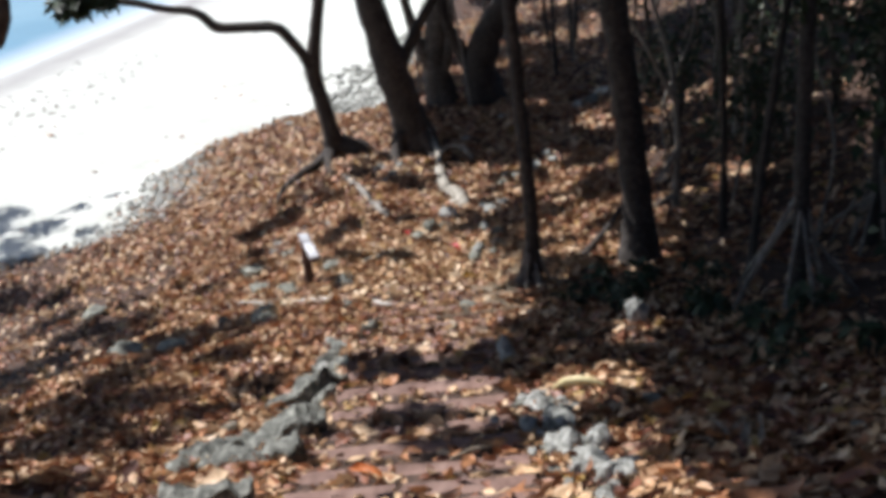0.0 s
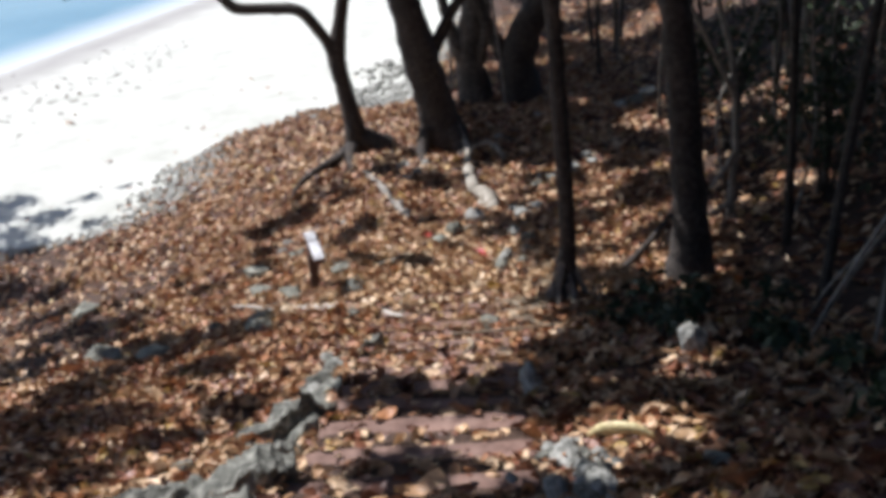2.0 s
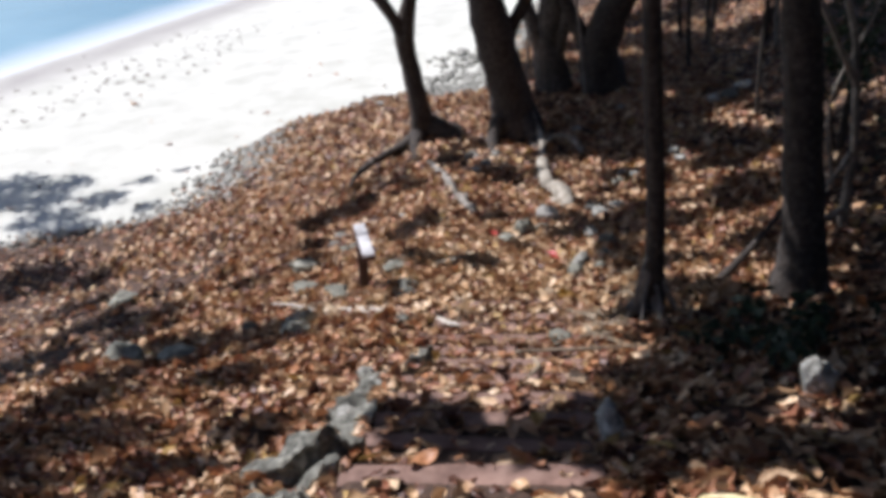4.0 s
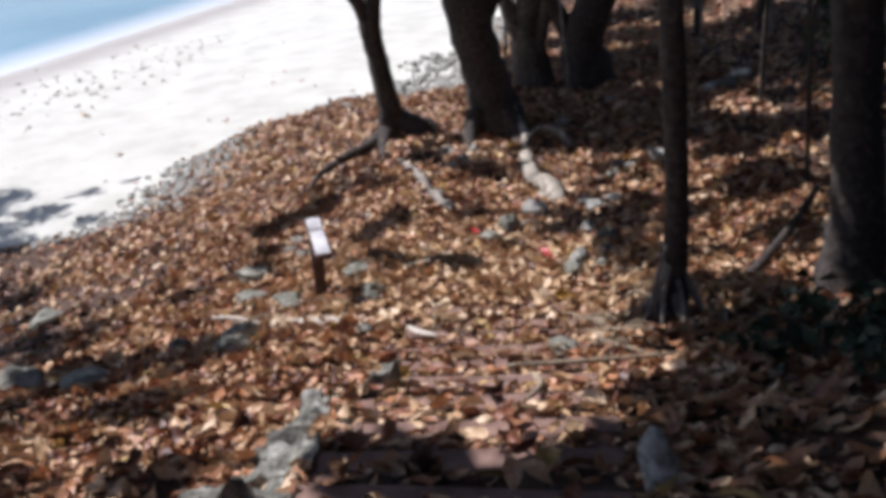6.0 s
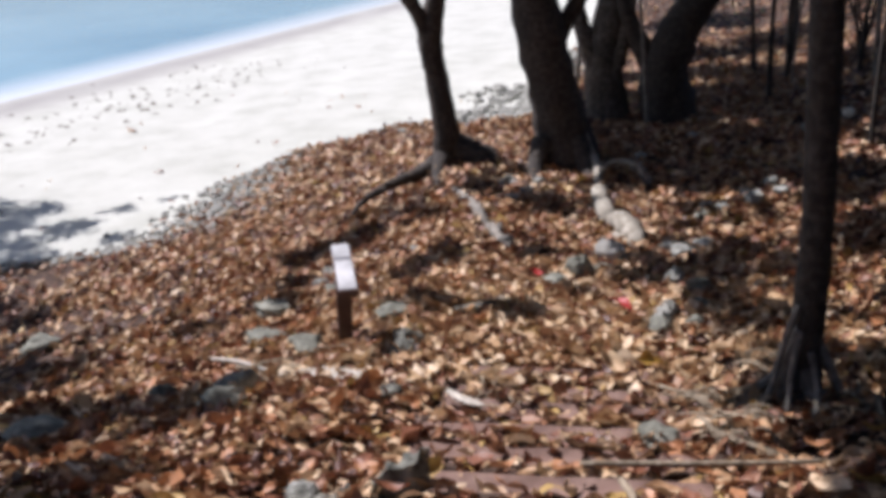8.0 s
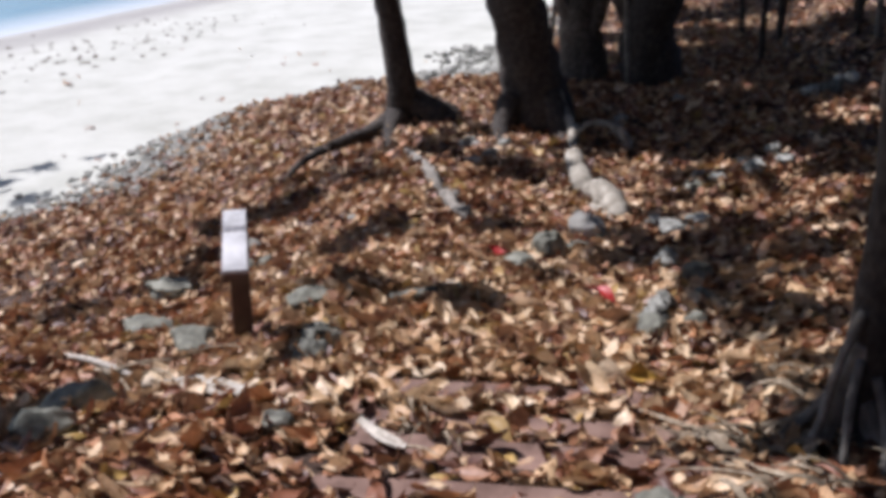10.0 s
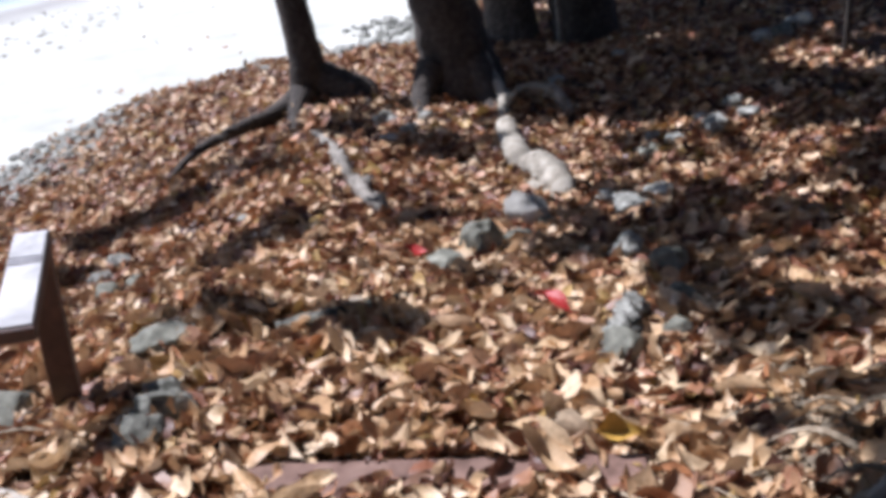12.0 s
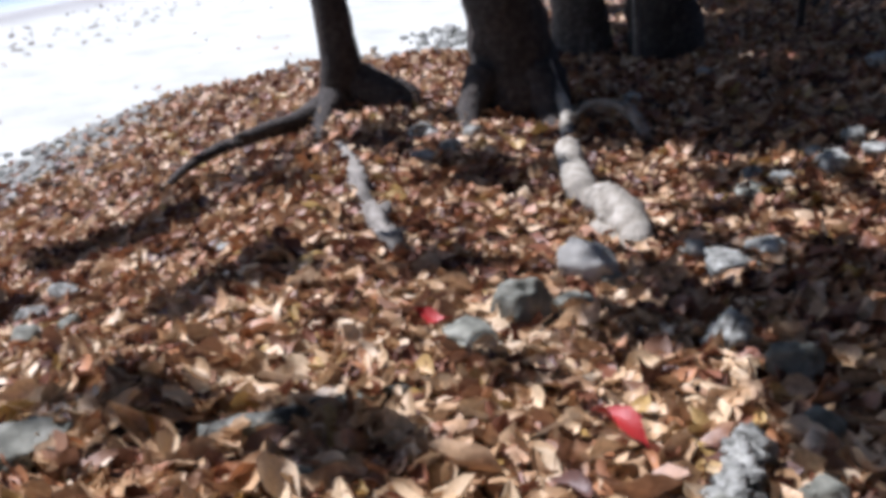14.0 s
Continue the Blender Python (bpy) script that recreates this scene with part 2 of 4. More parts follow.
def land(x, y):
    """Height of the ground, without its small bumps."""
    a, b = hill(x, y), beach(x, y)
    m = np.maximum(a, b)
    return m + np.log(np.exp(5 * (a - m)) + np.exp(5 * (b - m))) / 5


def bumps(x, y):
    return 0.055 * (np.sin(2.3 * x + 1.1 * np.sin(1.7 * y)) * np.sin(1.9 * y + 0.7) + 0.6 * np.sin(5.1 * x + 2.2 * y) * np.sin(4.3 * y - 1.3 * x))


STEP_L, STEP_R = -1.02, 0.44


def ground_z(x, y):
    on_steps = np.clip(1 - np.abs(x + 0.3) / 1.1, 0, 1)
    z = land(x, y)
    return z + bumps(x, y) * (1 - np.minimum(1, 2 * on_steps)) * np.clip((z - SEA - 1.1) / 0.5, 0, 1)


def gz(x, y):
    return float(ground_z(np.array(float(x)), np.array(float(y))))


def spread(lo, a, b, hi, fine, grow=1.25):
    inner = np.arange(a, b + fine / 2, fine)
    left, right, d = [], [], fine
    while a - sum(left, 0.0) > lo:
        d *= grow
        left.append(d)
    d = fine
    while b + sum(right, 0.0) < hi:
        d *= grow
        right.append(d)
    return np.concatenate([a - np.cumsum(left)[::-1], inner, b + np.cumsum(right)])


gx, gy = spread(-1500, -12, 9, 1500, 0.16), spread(-60, 1, 34, 2500, 0.16)
GX, GY = np.meshgrid(gx, gy)
GZ = ground_z(GX, GY)
nx, ny = len(gx), len(gy)
idx = np.arange(nx * ny).reshape(ny, nx)
quads = np.stack([idx[:-1, :-1], idx[:-1, 1:], idx[1:, 1:], idx[1:, :-1]], -1).reshape(-1, 4)
ground_me = mesh_from("ground", np.stack([GX, GY, GZ], -1).reshape(-1, 3).tolist(), quads.tolist(), ground_mat)


def sandiness(x, y):
    """0 on the leafy bank, 1 on open sand."""
    return np.clip(np.clip((np.interp(y, SAND_Y, SAND_X) - x) * 0.34 + 0.32, 0, 1) + np.clip((y - 25.2) * 0.7, 0, 1) * hollow(x), 0, 1)


sa = ground_me.attributes.new("sand", "FLOAT", "POINT")
sa.data.foreach_set("value", sandiness(GX, GY).ravel().astype(np.float32))
wa = ground_me.attributes.new("wet", "FLOAT", "POINT")
wa.data.foreach_set("value", (np.clip(1 - np.abs(shore(GX, GY) - 1.2) / 2.2, 0, 1) * 0.9).ravel().astype(np.float32))
tagged(new("ground", ground_me), "leaf-strewn bank sloping down to white sand", "ground", kind="structure")

# the sea, a sheet that reaches the horizon
sx, sy = spread(-2500, -44, 6, 600, 1.2, 1.3), spread(-200, 10, 120, 4000, 1.2, 1.3)
SX, SY = np.meshgrid(sx, sy)
sidx = np.arange(SX.size).reshape(SX.shape)
squads = np.stack([sidx[:-1, :-1], sidx[:-1, 1:], sidx[1:, 1:], sidx[1:, :-1]], -1).reshape(-1, 4)
sea_me = mesh_from("water", np.stack([SX, SY, np.full_like(SX, SEA)], -1).reshape(-1, 3).tolist(), squads.tolist(), sea_mat)
fa = sea_me.attributes.new("foam", "FLOAT", "POINT")
fa.data.foreach_set("value", np.clip(1 + shore(SX, SY) / 3.5, 0, 1).ravel().astype(np.float32))
tagged(new("water", sea_me), "calm pale blue sea along the beach", "sea", kind="structure")

# ---------- steps ----------
STEP_Y = [-0.9, -0.3, 0.3, 0.9, 1.5, 2.1, 2.7, 3.25, 3.7, 4.22, 4.83, 5.42, 5.92, 6.47, 7.08, 7.6, 8.1, 8.6, 9.15, 9.65, 10.12, 10.6, 11.08, 11.45, 11.9]


def step(y, i):
    z = float(land(np.array(-0.3), np.array(y)))
    thing = new("step")
    thing.location = (-0.29, y, z)
    r = random.Random(i)
    w = STEP_R - STEP_L
    thing.rotation_euler = (0, radians(r.uniform(-1, 1)), radians(r.uniform(-2, 2)))
    bm = bmesh.new()
    box(bm, 0, -0.04, 0.005, w + r.uniform(-0.10, 0.03), r.uniform(0.13, 0.19), 0.07)
    bmesh.ops.subdivide_edges(bm, edges=[e for e in bm.edges if abs(e.verts[0].co.x - e.verts[1].co.x) > 0.5], cuts=7)
    for v in bm.verts:
        v.co.z += 0.012 * noise.noise(Vector((v.co.x * 2.3, i * 3.1, 0.0)))
        v.co.y += 0.012 * noise.noise(Vector((v.co.x * 3.0, i * 1.7, 5.0)))
    part("tread", bm_mesh("tread", bm, plank_mat, 0.006), thing)
    bm = bmesh.new()
    box(bm, 0, -0.008, -0.13, w - 0.04, 0.035, 0.2)
    part("riser", bm_mesh("riser", bm, plank_mat, 0.004), thing)
    tagged(thing, "red-brown timber step half buried in dry leaves", "step", "steps of the path")


for i, y in enumerate(STEP_Y):
    step(y, i)


# ---------- stones ----------
def stone(x, y, w, h, mat, name, label, category, seed, group="", sink=0.25, jag=0.35):
    r = random.Random(seed)
    bm = bmesh.new()
    bmesh.ops.create_icosphere(bm, subdivisions=4 if w > 0.22 else 3, radius=0.5)
    off = Vector((seed * 3.7, seed * 1.3, seed * 0.7))
    for v in bm.verts:
        n = v.co.normalized()
        k = 1 + 0.38 * noise.noise(n * 1.3 + off) + 0.2 * noise.noise(n * 2.9 + off) + 0.09 * noise.noise(n * 6.5 + off)
        v.co = n * 0.5 * k
    for _ in range(9):
        a = Vector((r.gauss(0, 1), r.gauss(0, 1), r.gauss(0, 0.8))).normalized()
        d0 = r.uniform(0.30, 0.44)
        for v in bm.verts:
            over = v.co.dot(a) - d0
            if over > 0:
                v.co -= a * over * 0.9
    for v in bm.verts:
        n = v.co.normalized()
        v.co += n * 0.5 * jag * (0.10 * noise.noise(n * 5 + off) + 0.07 * abs(noise.noise(n * 9 + off)) - 0.10 * max(0, noise.noise(n * 4.2 + off * 1.7)))
    d = w * r.uniform(0.7, 1.0)
    for v in bm.verts:
        v.co = Vector((v.co.x * w, v.co.y * d, v.co.z * h))
    me = bm_mesh(name, bm, mat, smooth=True)
    ob = new(name, me)
    ob.location = (x, y, gz(x, y) + 0.05 + h * (0.5 - sink))
    ob.rotation_euler = (r.uniform(-0.2, 0.2), r.uniform(-0.2, 0.2), r.uniform(-1.2, 1.2))
    return tagged(ob, label, category, group)


def ledge(x0, y0, x1, y1, h0, h1, thick, seed, sink=0.12):
    """A rough slab on edge, from its high end to its low end, leaning back from the path."""
    r = random.Random(seed)
    a, c = Vector((x0, y0, gz(x0, y0))), Vector((x1, y1, gz(x1, y1)))
    way = c - a
    side = Vector((way.y, -way.x, 0)).normalized()
    off = Vector((seed * 2.3, seed * 1.1, seed * 0.6))
    bm = bmesh.new()
    bmesh.ops.create_cube(bm, size=1)
    bmesh.ops.subdivide_edges(bm, edges=list(bm.edges), cuts=11, use_grid_fill=True)
    for v in bm.verts:
        v.co = v.co.normalized() * 0.35 * v.co.length ** 0.3 + v.co * 0.62
    for _ in range(9):
        n = Vector((r.gauss(0, 0.6), r.gauss(0, 1), r.gauss(0, 0.9))).normalized()
        d0 = r.uniform(0.34, 0.46)
        for v in bm.verts:
            over = v.co.dot(n) - d0
            if over > 0:
                v.co -= n * over * 0.85
    for v in bm.verts:
        u, w, q = v.co.x + 0.5, v.co.y, v.co.z + 0.5
        step_ = round(u * 3.2 + 0.9 * noise.noise(Vector((u * 2.1, q, 0)) + off)) / 3.2
        h = h0 + (h1 - h0) * (0.5 * u + 0.5 * step_)
        p = a + way * u + side * (w * thick * (1.25 - 0.35 * q) - 0.5 * q * q * h) + Vector((0, 0, q * (h + sink) - sink))
        k = Vector((p.x * 5, p.y * 5, p.z * 5)) + off
        p += (0.045 * noise.noise(k * 0.8) + 0.045 * noise.noise(k * 2.1) + 0.028 * noise.noise(k * 4.6) - 0.06 * max(0, noise.noise(k * 1.5) - 0.05)) * Vector((side.x, side.y, 0.9))
        v.co = p - a
    ob = new("rock", bm_mesh("rock", bm, stone_mat))
    ob.location = a
    return tagged(ob, "jagged grey rock slab edging the stepped path", "rock", "rocks edging the path")


for i, row in enumerate(((-1.02, 7.5, -1.66, 7.28, 0.40, 0.10, 0.34), (-1.03, 7.15, -1.35, 7.05, 0.16, 0.10, 0.2), (-1.03, 6.65, -1.5, 6.5, 0.24, 0.14, 0.26), (-1.02, 6.05, -1.62, 5.95, 0.36, 0.22, 0.34),
                         (-1.6, 6.1, -2.0, 5.75, 0.20, 0.15, 0.2), (-1.08, 5.35, -1.6, 5.25, 0.28, 0.16, 0.3), (-1.02, 8.75, -1.5, 8.62, 0.18, 0.12, 0.22), (-1.05, 8.3, -1.4, 8.2, 0.16, 0.08, 0.2), (-1.05, 7.85, -1.35, 7.8, 0.14, 0.1, 0.2),
                         (-0.88, 9.55, -1.04, 9.4, 0.24, 0.2, 0.16), (-1.14, 9.45, -1.38, 9.35, 0.18, 0.12, 0.16), (-1.3, 6.8, -1.6, 6.7, 0.16, 0.10, 0.22), (-1.5, 5.6, -1.85, 5.5, 0.2, 0.14, 0.24), (-1.1, 4.3, -1.6, 4.2, 0.28, 0.15, 0.3), (-1.1, 3.1, -1.6, 3.0, 0.28, 0.2, 0.3))):
    ledge(*row, 11 + i)
EDGE_STONES = ((-1.12, 8.78, 0.2, 0.14), (-1.30, 8.5, 0.2, 0.12), (-1.32, 9.4, 0.2, 0.13), (-1.38, 12.0, 0.22, 0.13), (-1.39, 12.28, 0.24, 0.2),
               (-1.46, 12.55, 0.21, 0.14), (-1.29, 11.1, 0.17, 0.11), (-1.95, 5.55, 0.2, 0.14), (-1.85, 6.6, 0.16, 0.1))
for i, (x, y, w, h) in enumerate(EDGE_STONES):
    stone(x, y, w, h, coral_mat if 8.2 < y < 9.5 else stone_mat, "stone", "rough grey stone edging the stepped path", "stone", 10 + i, "stones edging the path", jag=1.0)
RIGHT_STONES = ((0.60, 6.1, 0.2, 0.16), (0.68, 5.8, 0.18, 0.16), (0.66, 4.85, 0.2, 0.2), (0.74, 4.35, 0.2, 0.17), (0.72, 3.8, 0.2, 0.16), (0.85, 4.9, 0.22, 0.16), (0.5, 7.6, 0.2, 0.32),
                (0.50, 5.65, 0.16, 0.12), (0.9, 4.1, 0.2, 0.15), (0.75, 5.7, 0.2, 0.14), (0.66, 2.6, 0.34, 0.25))
for i, (x, y, w, h) in enumerate(RIGHT_STONES):
    stone(x, y, w, h, coral_mat, "stone", "pale weathered coral stone edging the stepped path", "stone", 40 + i, "pale stones edging the path", jag=1.0)
pile = random.Random(77)
for i in range(84):
    w = pile.uniform(0.05, 0.13)
    stone(pile.gauss(0.68, 0.10), pile.choice((pile.uniform(3.4, 5.1), pile.uniform(5.4, 6.4))), w, w * pile.uniform(0.6, 1.0), coral_mat if i % 3 else stone_mat, "stone", "small broken coral stone in the path's edging", "stone", 60 + i, "small stones in the path's edging", 0.1)
BANK_STONES = ((1.43, 5.90, 0.2, 0.17), (2.17, 4.29, 0.1, 0.08), (-3.12, 14.4, 0.5, 0.22), (-2.37, 11.1, 0.38, 0.23),
               (-4.2, 11.05, 0.42, 0.28), (-3.6, 10.95, 0.5, 0.18), (-2.31, 12.8, 0.3, 0.18), (3.77, 22.06, 0.54, 0.3), (-2.45, 11.55, 0.4, 0.26),
               (-4.5, 11.6, 0.3, 0.14), (-2.80, 13.04, 0.22, 0.17), (0.24, 10.40, 0.25, 0.15), (0.46, 12.93, 0.26, 0.17))
SLOPE_STONES = ((0.85, 13.62, 0.2, 0.13), (-3.06, 11.7, 0.2, 0.15), (-6.1, 15.08, 0.62, 0.26), (-2.66, 14.9, 0.19, 0.16), (-2.23, 12.58, 0.24, 0.17),
                (-2.79, 13.2, 0.39, 0.19), (1.25, 16.97, 0.24, 0.12), (0.73, 13.2, 0.13, 0.1), (-0.36, 14.48, 0.34, 0.15), (-0.17, 14.8, 0.32, 0.28),
                (0.07, 14.93, 0.27, 0.15), (0.90, 14.16, 0.26, 0.2), (0.28, 15.36, 0.17, 0.12), (-1.68, 13.12, 0.36, 0.13), (-0.79, 13.15, 0.14, 0.08), (-2.57, 15.19, 0.16, 0.12))
for i, (x, y, w, h) in enumerate(BANK_STONES + SLOPE_STONES):
    stone(x, y, w, h, smooth_mat, "stone", "grey stone lying among the dry leaves", "stone", 80 + i, "stones on the leafy bank", 0.34)
FLAT_STONES = ((1.82, 8.15, 0.26, 0.34), (1.9, 17.6, 0.3, 0.12), (2.3, 17.9, 0.26, 0.16), (1.5, 17.2, 0.24, 0.1), (0.9, 15.6, 0.3, 0.12), (1.15, 15.9, 0.24, 0.1), (-1.03, 17.9, 0.22, 0.13), (-0.85, 18.3, 0.2, 0.12), (4.1, 22.4, 0.4, 0.2), (3.4, 21.6, 0.3, 0.2),
               (-1.15, 18.66, 0.24, 0.14), (-0.73, 18.79, 0.20, 0.12), (-0.27, 20.54, 0.25, 0.15), (0.72, 20.19, 0.20, 0.12), (1.62, 21.85, 0.18, 0.11), (-1.98, 16.00, 0.13, 0.08), (0.76, 16.01, 0.20, 0.12), (1.85, 17.85, 0.18, 0.11), (2.22, 18.23, 0.22, 0.13), (-2.93, 15.43, 0.20, 0.12), (-2.88, 15.70, 0.22, 0.13), (1.34, 17.42, 0.20, 0.12), (-1.09, 18.66, 0.18, 0.11))
for i, (x, y, w, h) in enumerate(FLAT_STONES):
    stone(x, y, w, h, coral_mat, "stone", "pale coral stone lying among dry leaves", "stone", 130 + i, "pale stones under the trees", 0.2)
stone(0.16, 15.47, 0.34, 0.27, pale_mat, "stone", "smooth pale round stone at the foot of a root", "stone", 201)
stone(0.69, 14.5, 0.26, 0.2, coral_mat, "stone", "pale pitted coral stone among dry leaves", "stone", 202, jag=1.2)
stone(0.76, 13.2, 0.16, 0.12, smooth_mat, "stone", "small blue-grey stone on dry leaves", "stone", 205)


# ---------- leaf signpost ----------
def signpost(x, y):
    base = new("signpost")
    base.location = (x, y, gz(x, y))
    base.rotation_euler = (0, 0, radians(17.6))
    z = -1.333 - gz(x, y)
    bm = bmesh.new()
    for v in box(bm, 0, 0, 0.5 * z - 0.12, 0.115, 0.10, z + 0.18):
        v.co.y -= 0.04 * v.co.z
        v.co.x += 0.01 * v.co.z
    part("post", bm_mesh("post", bm, post_mat, 0.006), base)
    lean = pose(0, 0, 0, 4.6, 0, 0)
    c = Vector((0.005, -0.372, z))
    n, up = lean.to_3x3() @ Vector((0, 0, 1)), lean.to_3x3() @ Vector((0, 1, 0))
    bm = bmesh.new()
    box(bm, *(c - n * 0.032), 0.142, 0.78, 0.055, lean)
    part("board", bm_mesh("board", bm, post_mat, 0.005), base)
    bm = bmesh.new()
    box(bm, *c, 0.128, 0.745, 0.008, lean)
    plate = part("plaque", bm_mesh("plaque", bm, plate_mat, 0.002), base, "white plaque")
    # grey strip that paints the darkest shade across the plaque
    bm = bmesh.new()
    box(bm, *(c + n * 0.0055 + up * 0.115), 0.12, 0.055, 0.003, lean)
    part("shade_strip", bm_mesh("shade_strip", bm, plaque_shade_mat), plate, "grey band painted as shade")
    # paler grey strip that carries the painted shade up to the top
    bm = bmesh.new()
    box(bm, *(c + n * 0.0055 + up * 0.25), 0.12, 0.2, 0.003, lean)
    part("shade_strip", bm_mesh("shade_strip", bm, pale_plaque_shade_mat), plate, "pale grey panel painted as shade")
    tagged(base, "low brown wooden post with a sloping white plaque", "signpost")


signpost(-1.98, 12.75)


# ---------- trees ----------
def leaves(centres, count, size, seed, droop=0.3):
    """Verts and faces of many folded leaves in clumps: centre x, y, z, radius, height."""
    r = np.random.default_rng(seed)
    c = np.array(centres, float)
    pick = r.choice(len(c), count, p=(c[:, 3] ** 2) / (c[:, 3] ** 2).sum())
    p = r.normal(size=(count, 3))
    p /= np.linalg.norm(p, axis=1, keepdims=True)
    p *= (r.random((count, 1)) ** 0.45)
    base = c[pick, :3] + p * np.stack([c[pick, 3], c[pick, 3], c[pick, 4]], 1)
    az = r.uniform(0, 2 * np.pi, count)
    el = r.normal(-droop, 0.45, count)
    d = np.stack([np.cos(az) * np.cos(el), np.sin(az) * np.cos(el), np.sin(el)], 1)
    s = np.cross(d, np.array([0, 0, 1.0]))
    s /= np.linalg.norm(s, axis=1, keepdims=True) + 1e-9
    n = np.cross(s, d)
    roll = r.normal(0, 0.5, count)[:, None]
    s, n = s * np.cos(roll) + n * np.sin(roll), n * np.cos(roll) - s * np.sin(roll)
    L = (size * r.uniform(0.7, 1.25, count))[:, None]
    W = L * 0.26
    v = np.stack([base, base + d * L * 0.55 + s * W + n * L * 0.1, base + d * L * 0.5, base + d * L * 0.55 - s * W + n * L * 0.1, base + d * L - n * L * 0.1], 1)
    k = np.arange(count)[:, None] * 5
    f = np.concatenate([k + [0, 2, 1], k + [0, 3, 2], k + [1, 2, 4], k + [2, 3, 4]], 0)
    return v.reshape(-1, 3).tolist(), f.tolist()


def tree(x, y, stems, mat, label, crown=(), leaf_count=0, leaf_size=0.22, sides=12, name="tree", seed=0, rough=0.10, root_bark=None):
    """stems: (name, ((x, y, z), ...), radii), in metres from the tree's foot."""
    z = gz(x, y)
    foot = new(name)
    foot.location = (x, y, z)
    for k, (kind, pts, radii) in enumerate(stems):
        part(kind, tube_mesh(kind, pts, radii, (root_bark or mat) if kind == "root" else mat, sides=sides if kind == "trunk" else 8, seed=seed + k * 7.3, rough=rough), foot)
    # crown clumps are mostly out of view, placed for the shade they cast
    if leaf_count:
        v, f = leaves(crown, leaf_count, leaf_size, seed + 5)
        part("crown", mesh_from("crown", v, f, green_mat), foot, "dark green leaf clumps, mostly unseen, placed for shade")
    return tagged(foot, label, "vine" if name == "liana" else "tree")


def shade(gx_, gy_, height, r, flat=0.6):
    """A leaf clump added out of view so its shadow falls round that spot, in world metres."""
    k = height / sun_dir.z
    return (gx_ + sun_dir.x * k, gy_ + sun_dir.y * k, gz(gx_, gy_) + height, r, r * flat)


def rel(x, y, clumps):
    z = gz(x, y)
    return [(a - x, b - y, c - z, r, h) for a, b, c, r, h in clumps]


dapple = random.Random(17)


def dapples(n, xs, ys, height, small=0.12, large=0.34, clear=((0.2, 16.6, 0.25, 1.2), (-1.15, 16.5, 0.25, 0.8), (1.83, 8.2, 0.1, 0.1))):
    """Small sprays of leaves, added out of view, that fleck the ground with shade."""
    out = []
    for _ in range(n):
        r = dapple.uniform(small, large)
        px, py, up = dapple.uniform(*xs), dapple.uniform(*ys), dapple.uniform(-0.5, 0.8)
        if any(abs(px - cx) < w + r and abs(py - cy) < h + r for cx, cy, w, h in clear):
            continue
        out.append(shade(px, py, height + up, r, 0.5))
    return out


# forked tree on the edge of the beach
tree(-2.22, 20.5,
     (("trunk", ((0.05, 0, -0.3), (0.03, 0, 0.12), (0.0, -0.05, 0.7), (-0.12, 0, 1.4), (-0.20, 0, 2.0), (-0.05, 0, 2.8), (0.12, 0, 3.6), (0.5, 0.1, 6.2)), (0.36, 0.27, 0.19, 0.175, 0.18, 0.135, 0.13, 0.08)),
      ("limb", ((-0.18, 0, 1.9), (-0.42, -0.1, 2.5), (-0.78, -0.2, 3.0), (-1.25, -0.2, 3.08), (-2.0, -0.25, 3.15), (-2.4, -0.3, 3.5), (-3.2, -0.4, 3.7), (-4.6, -0.6, 4.3)), (0.14, 0.12, 0.12, 0.11, 0.12, 0.09, 0.08, 0.04)),
      ("root", ((0, 0, 0.24), (-0.3, -0.35, 0.07), (-0.6, -0.8, 0.04), (-0.85, -1.35, 0.03), (-0.98, -1.9, 0.02), (-1.02, -2.4, -0.03)), (0.17, 0.11, 0.08, 0.06, 0.045, 0.02)),
      ("root", ((0.0, -0.05, 0.3), (-0.06, -0.4, 0.1), (-0.05, -0.8, 0.02), (0.0, -1.1, -0.06)), (0.2, 0.13, 0.08, 0.03)),
      ("limb", ((-3.2, -0.4, 3.7), (-3.9, -1.2, 4.0), (-4.5, -2.2, 4.1)), (0.06, 0.04, 0.02)),
      ("root", ((0.08, 0, 0.42), (0.38, -0.05, 0.26), (0.68, -0.12, 0.16), (0.9, -0.25, -0.06)), (0.2, 0.23, 0.21, 0.10))),
     bark_dark, "dark forked tree with a limb over the beach", seed=1,
     crown=rel(-2.22, 20.5, [shade(2.4, 21.3, 7.5, 1.1), shade(1.4, 20.6, 7.0, 1.2), shade(-0.6, 17.9, 7, 0.3), (-6.5, 18.7, 1.25, 0.38, 0.3), (-6.0, 18.8, 1.3, 0.3, 0.25)]), leaf_count=6700, leaf_size=0.28)
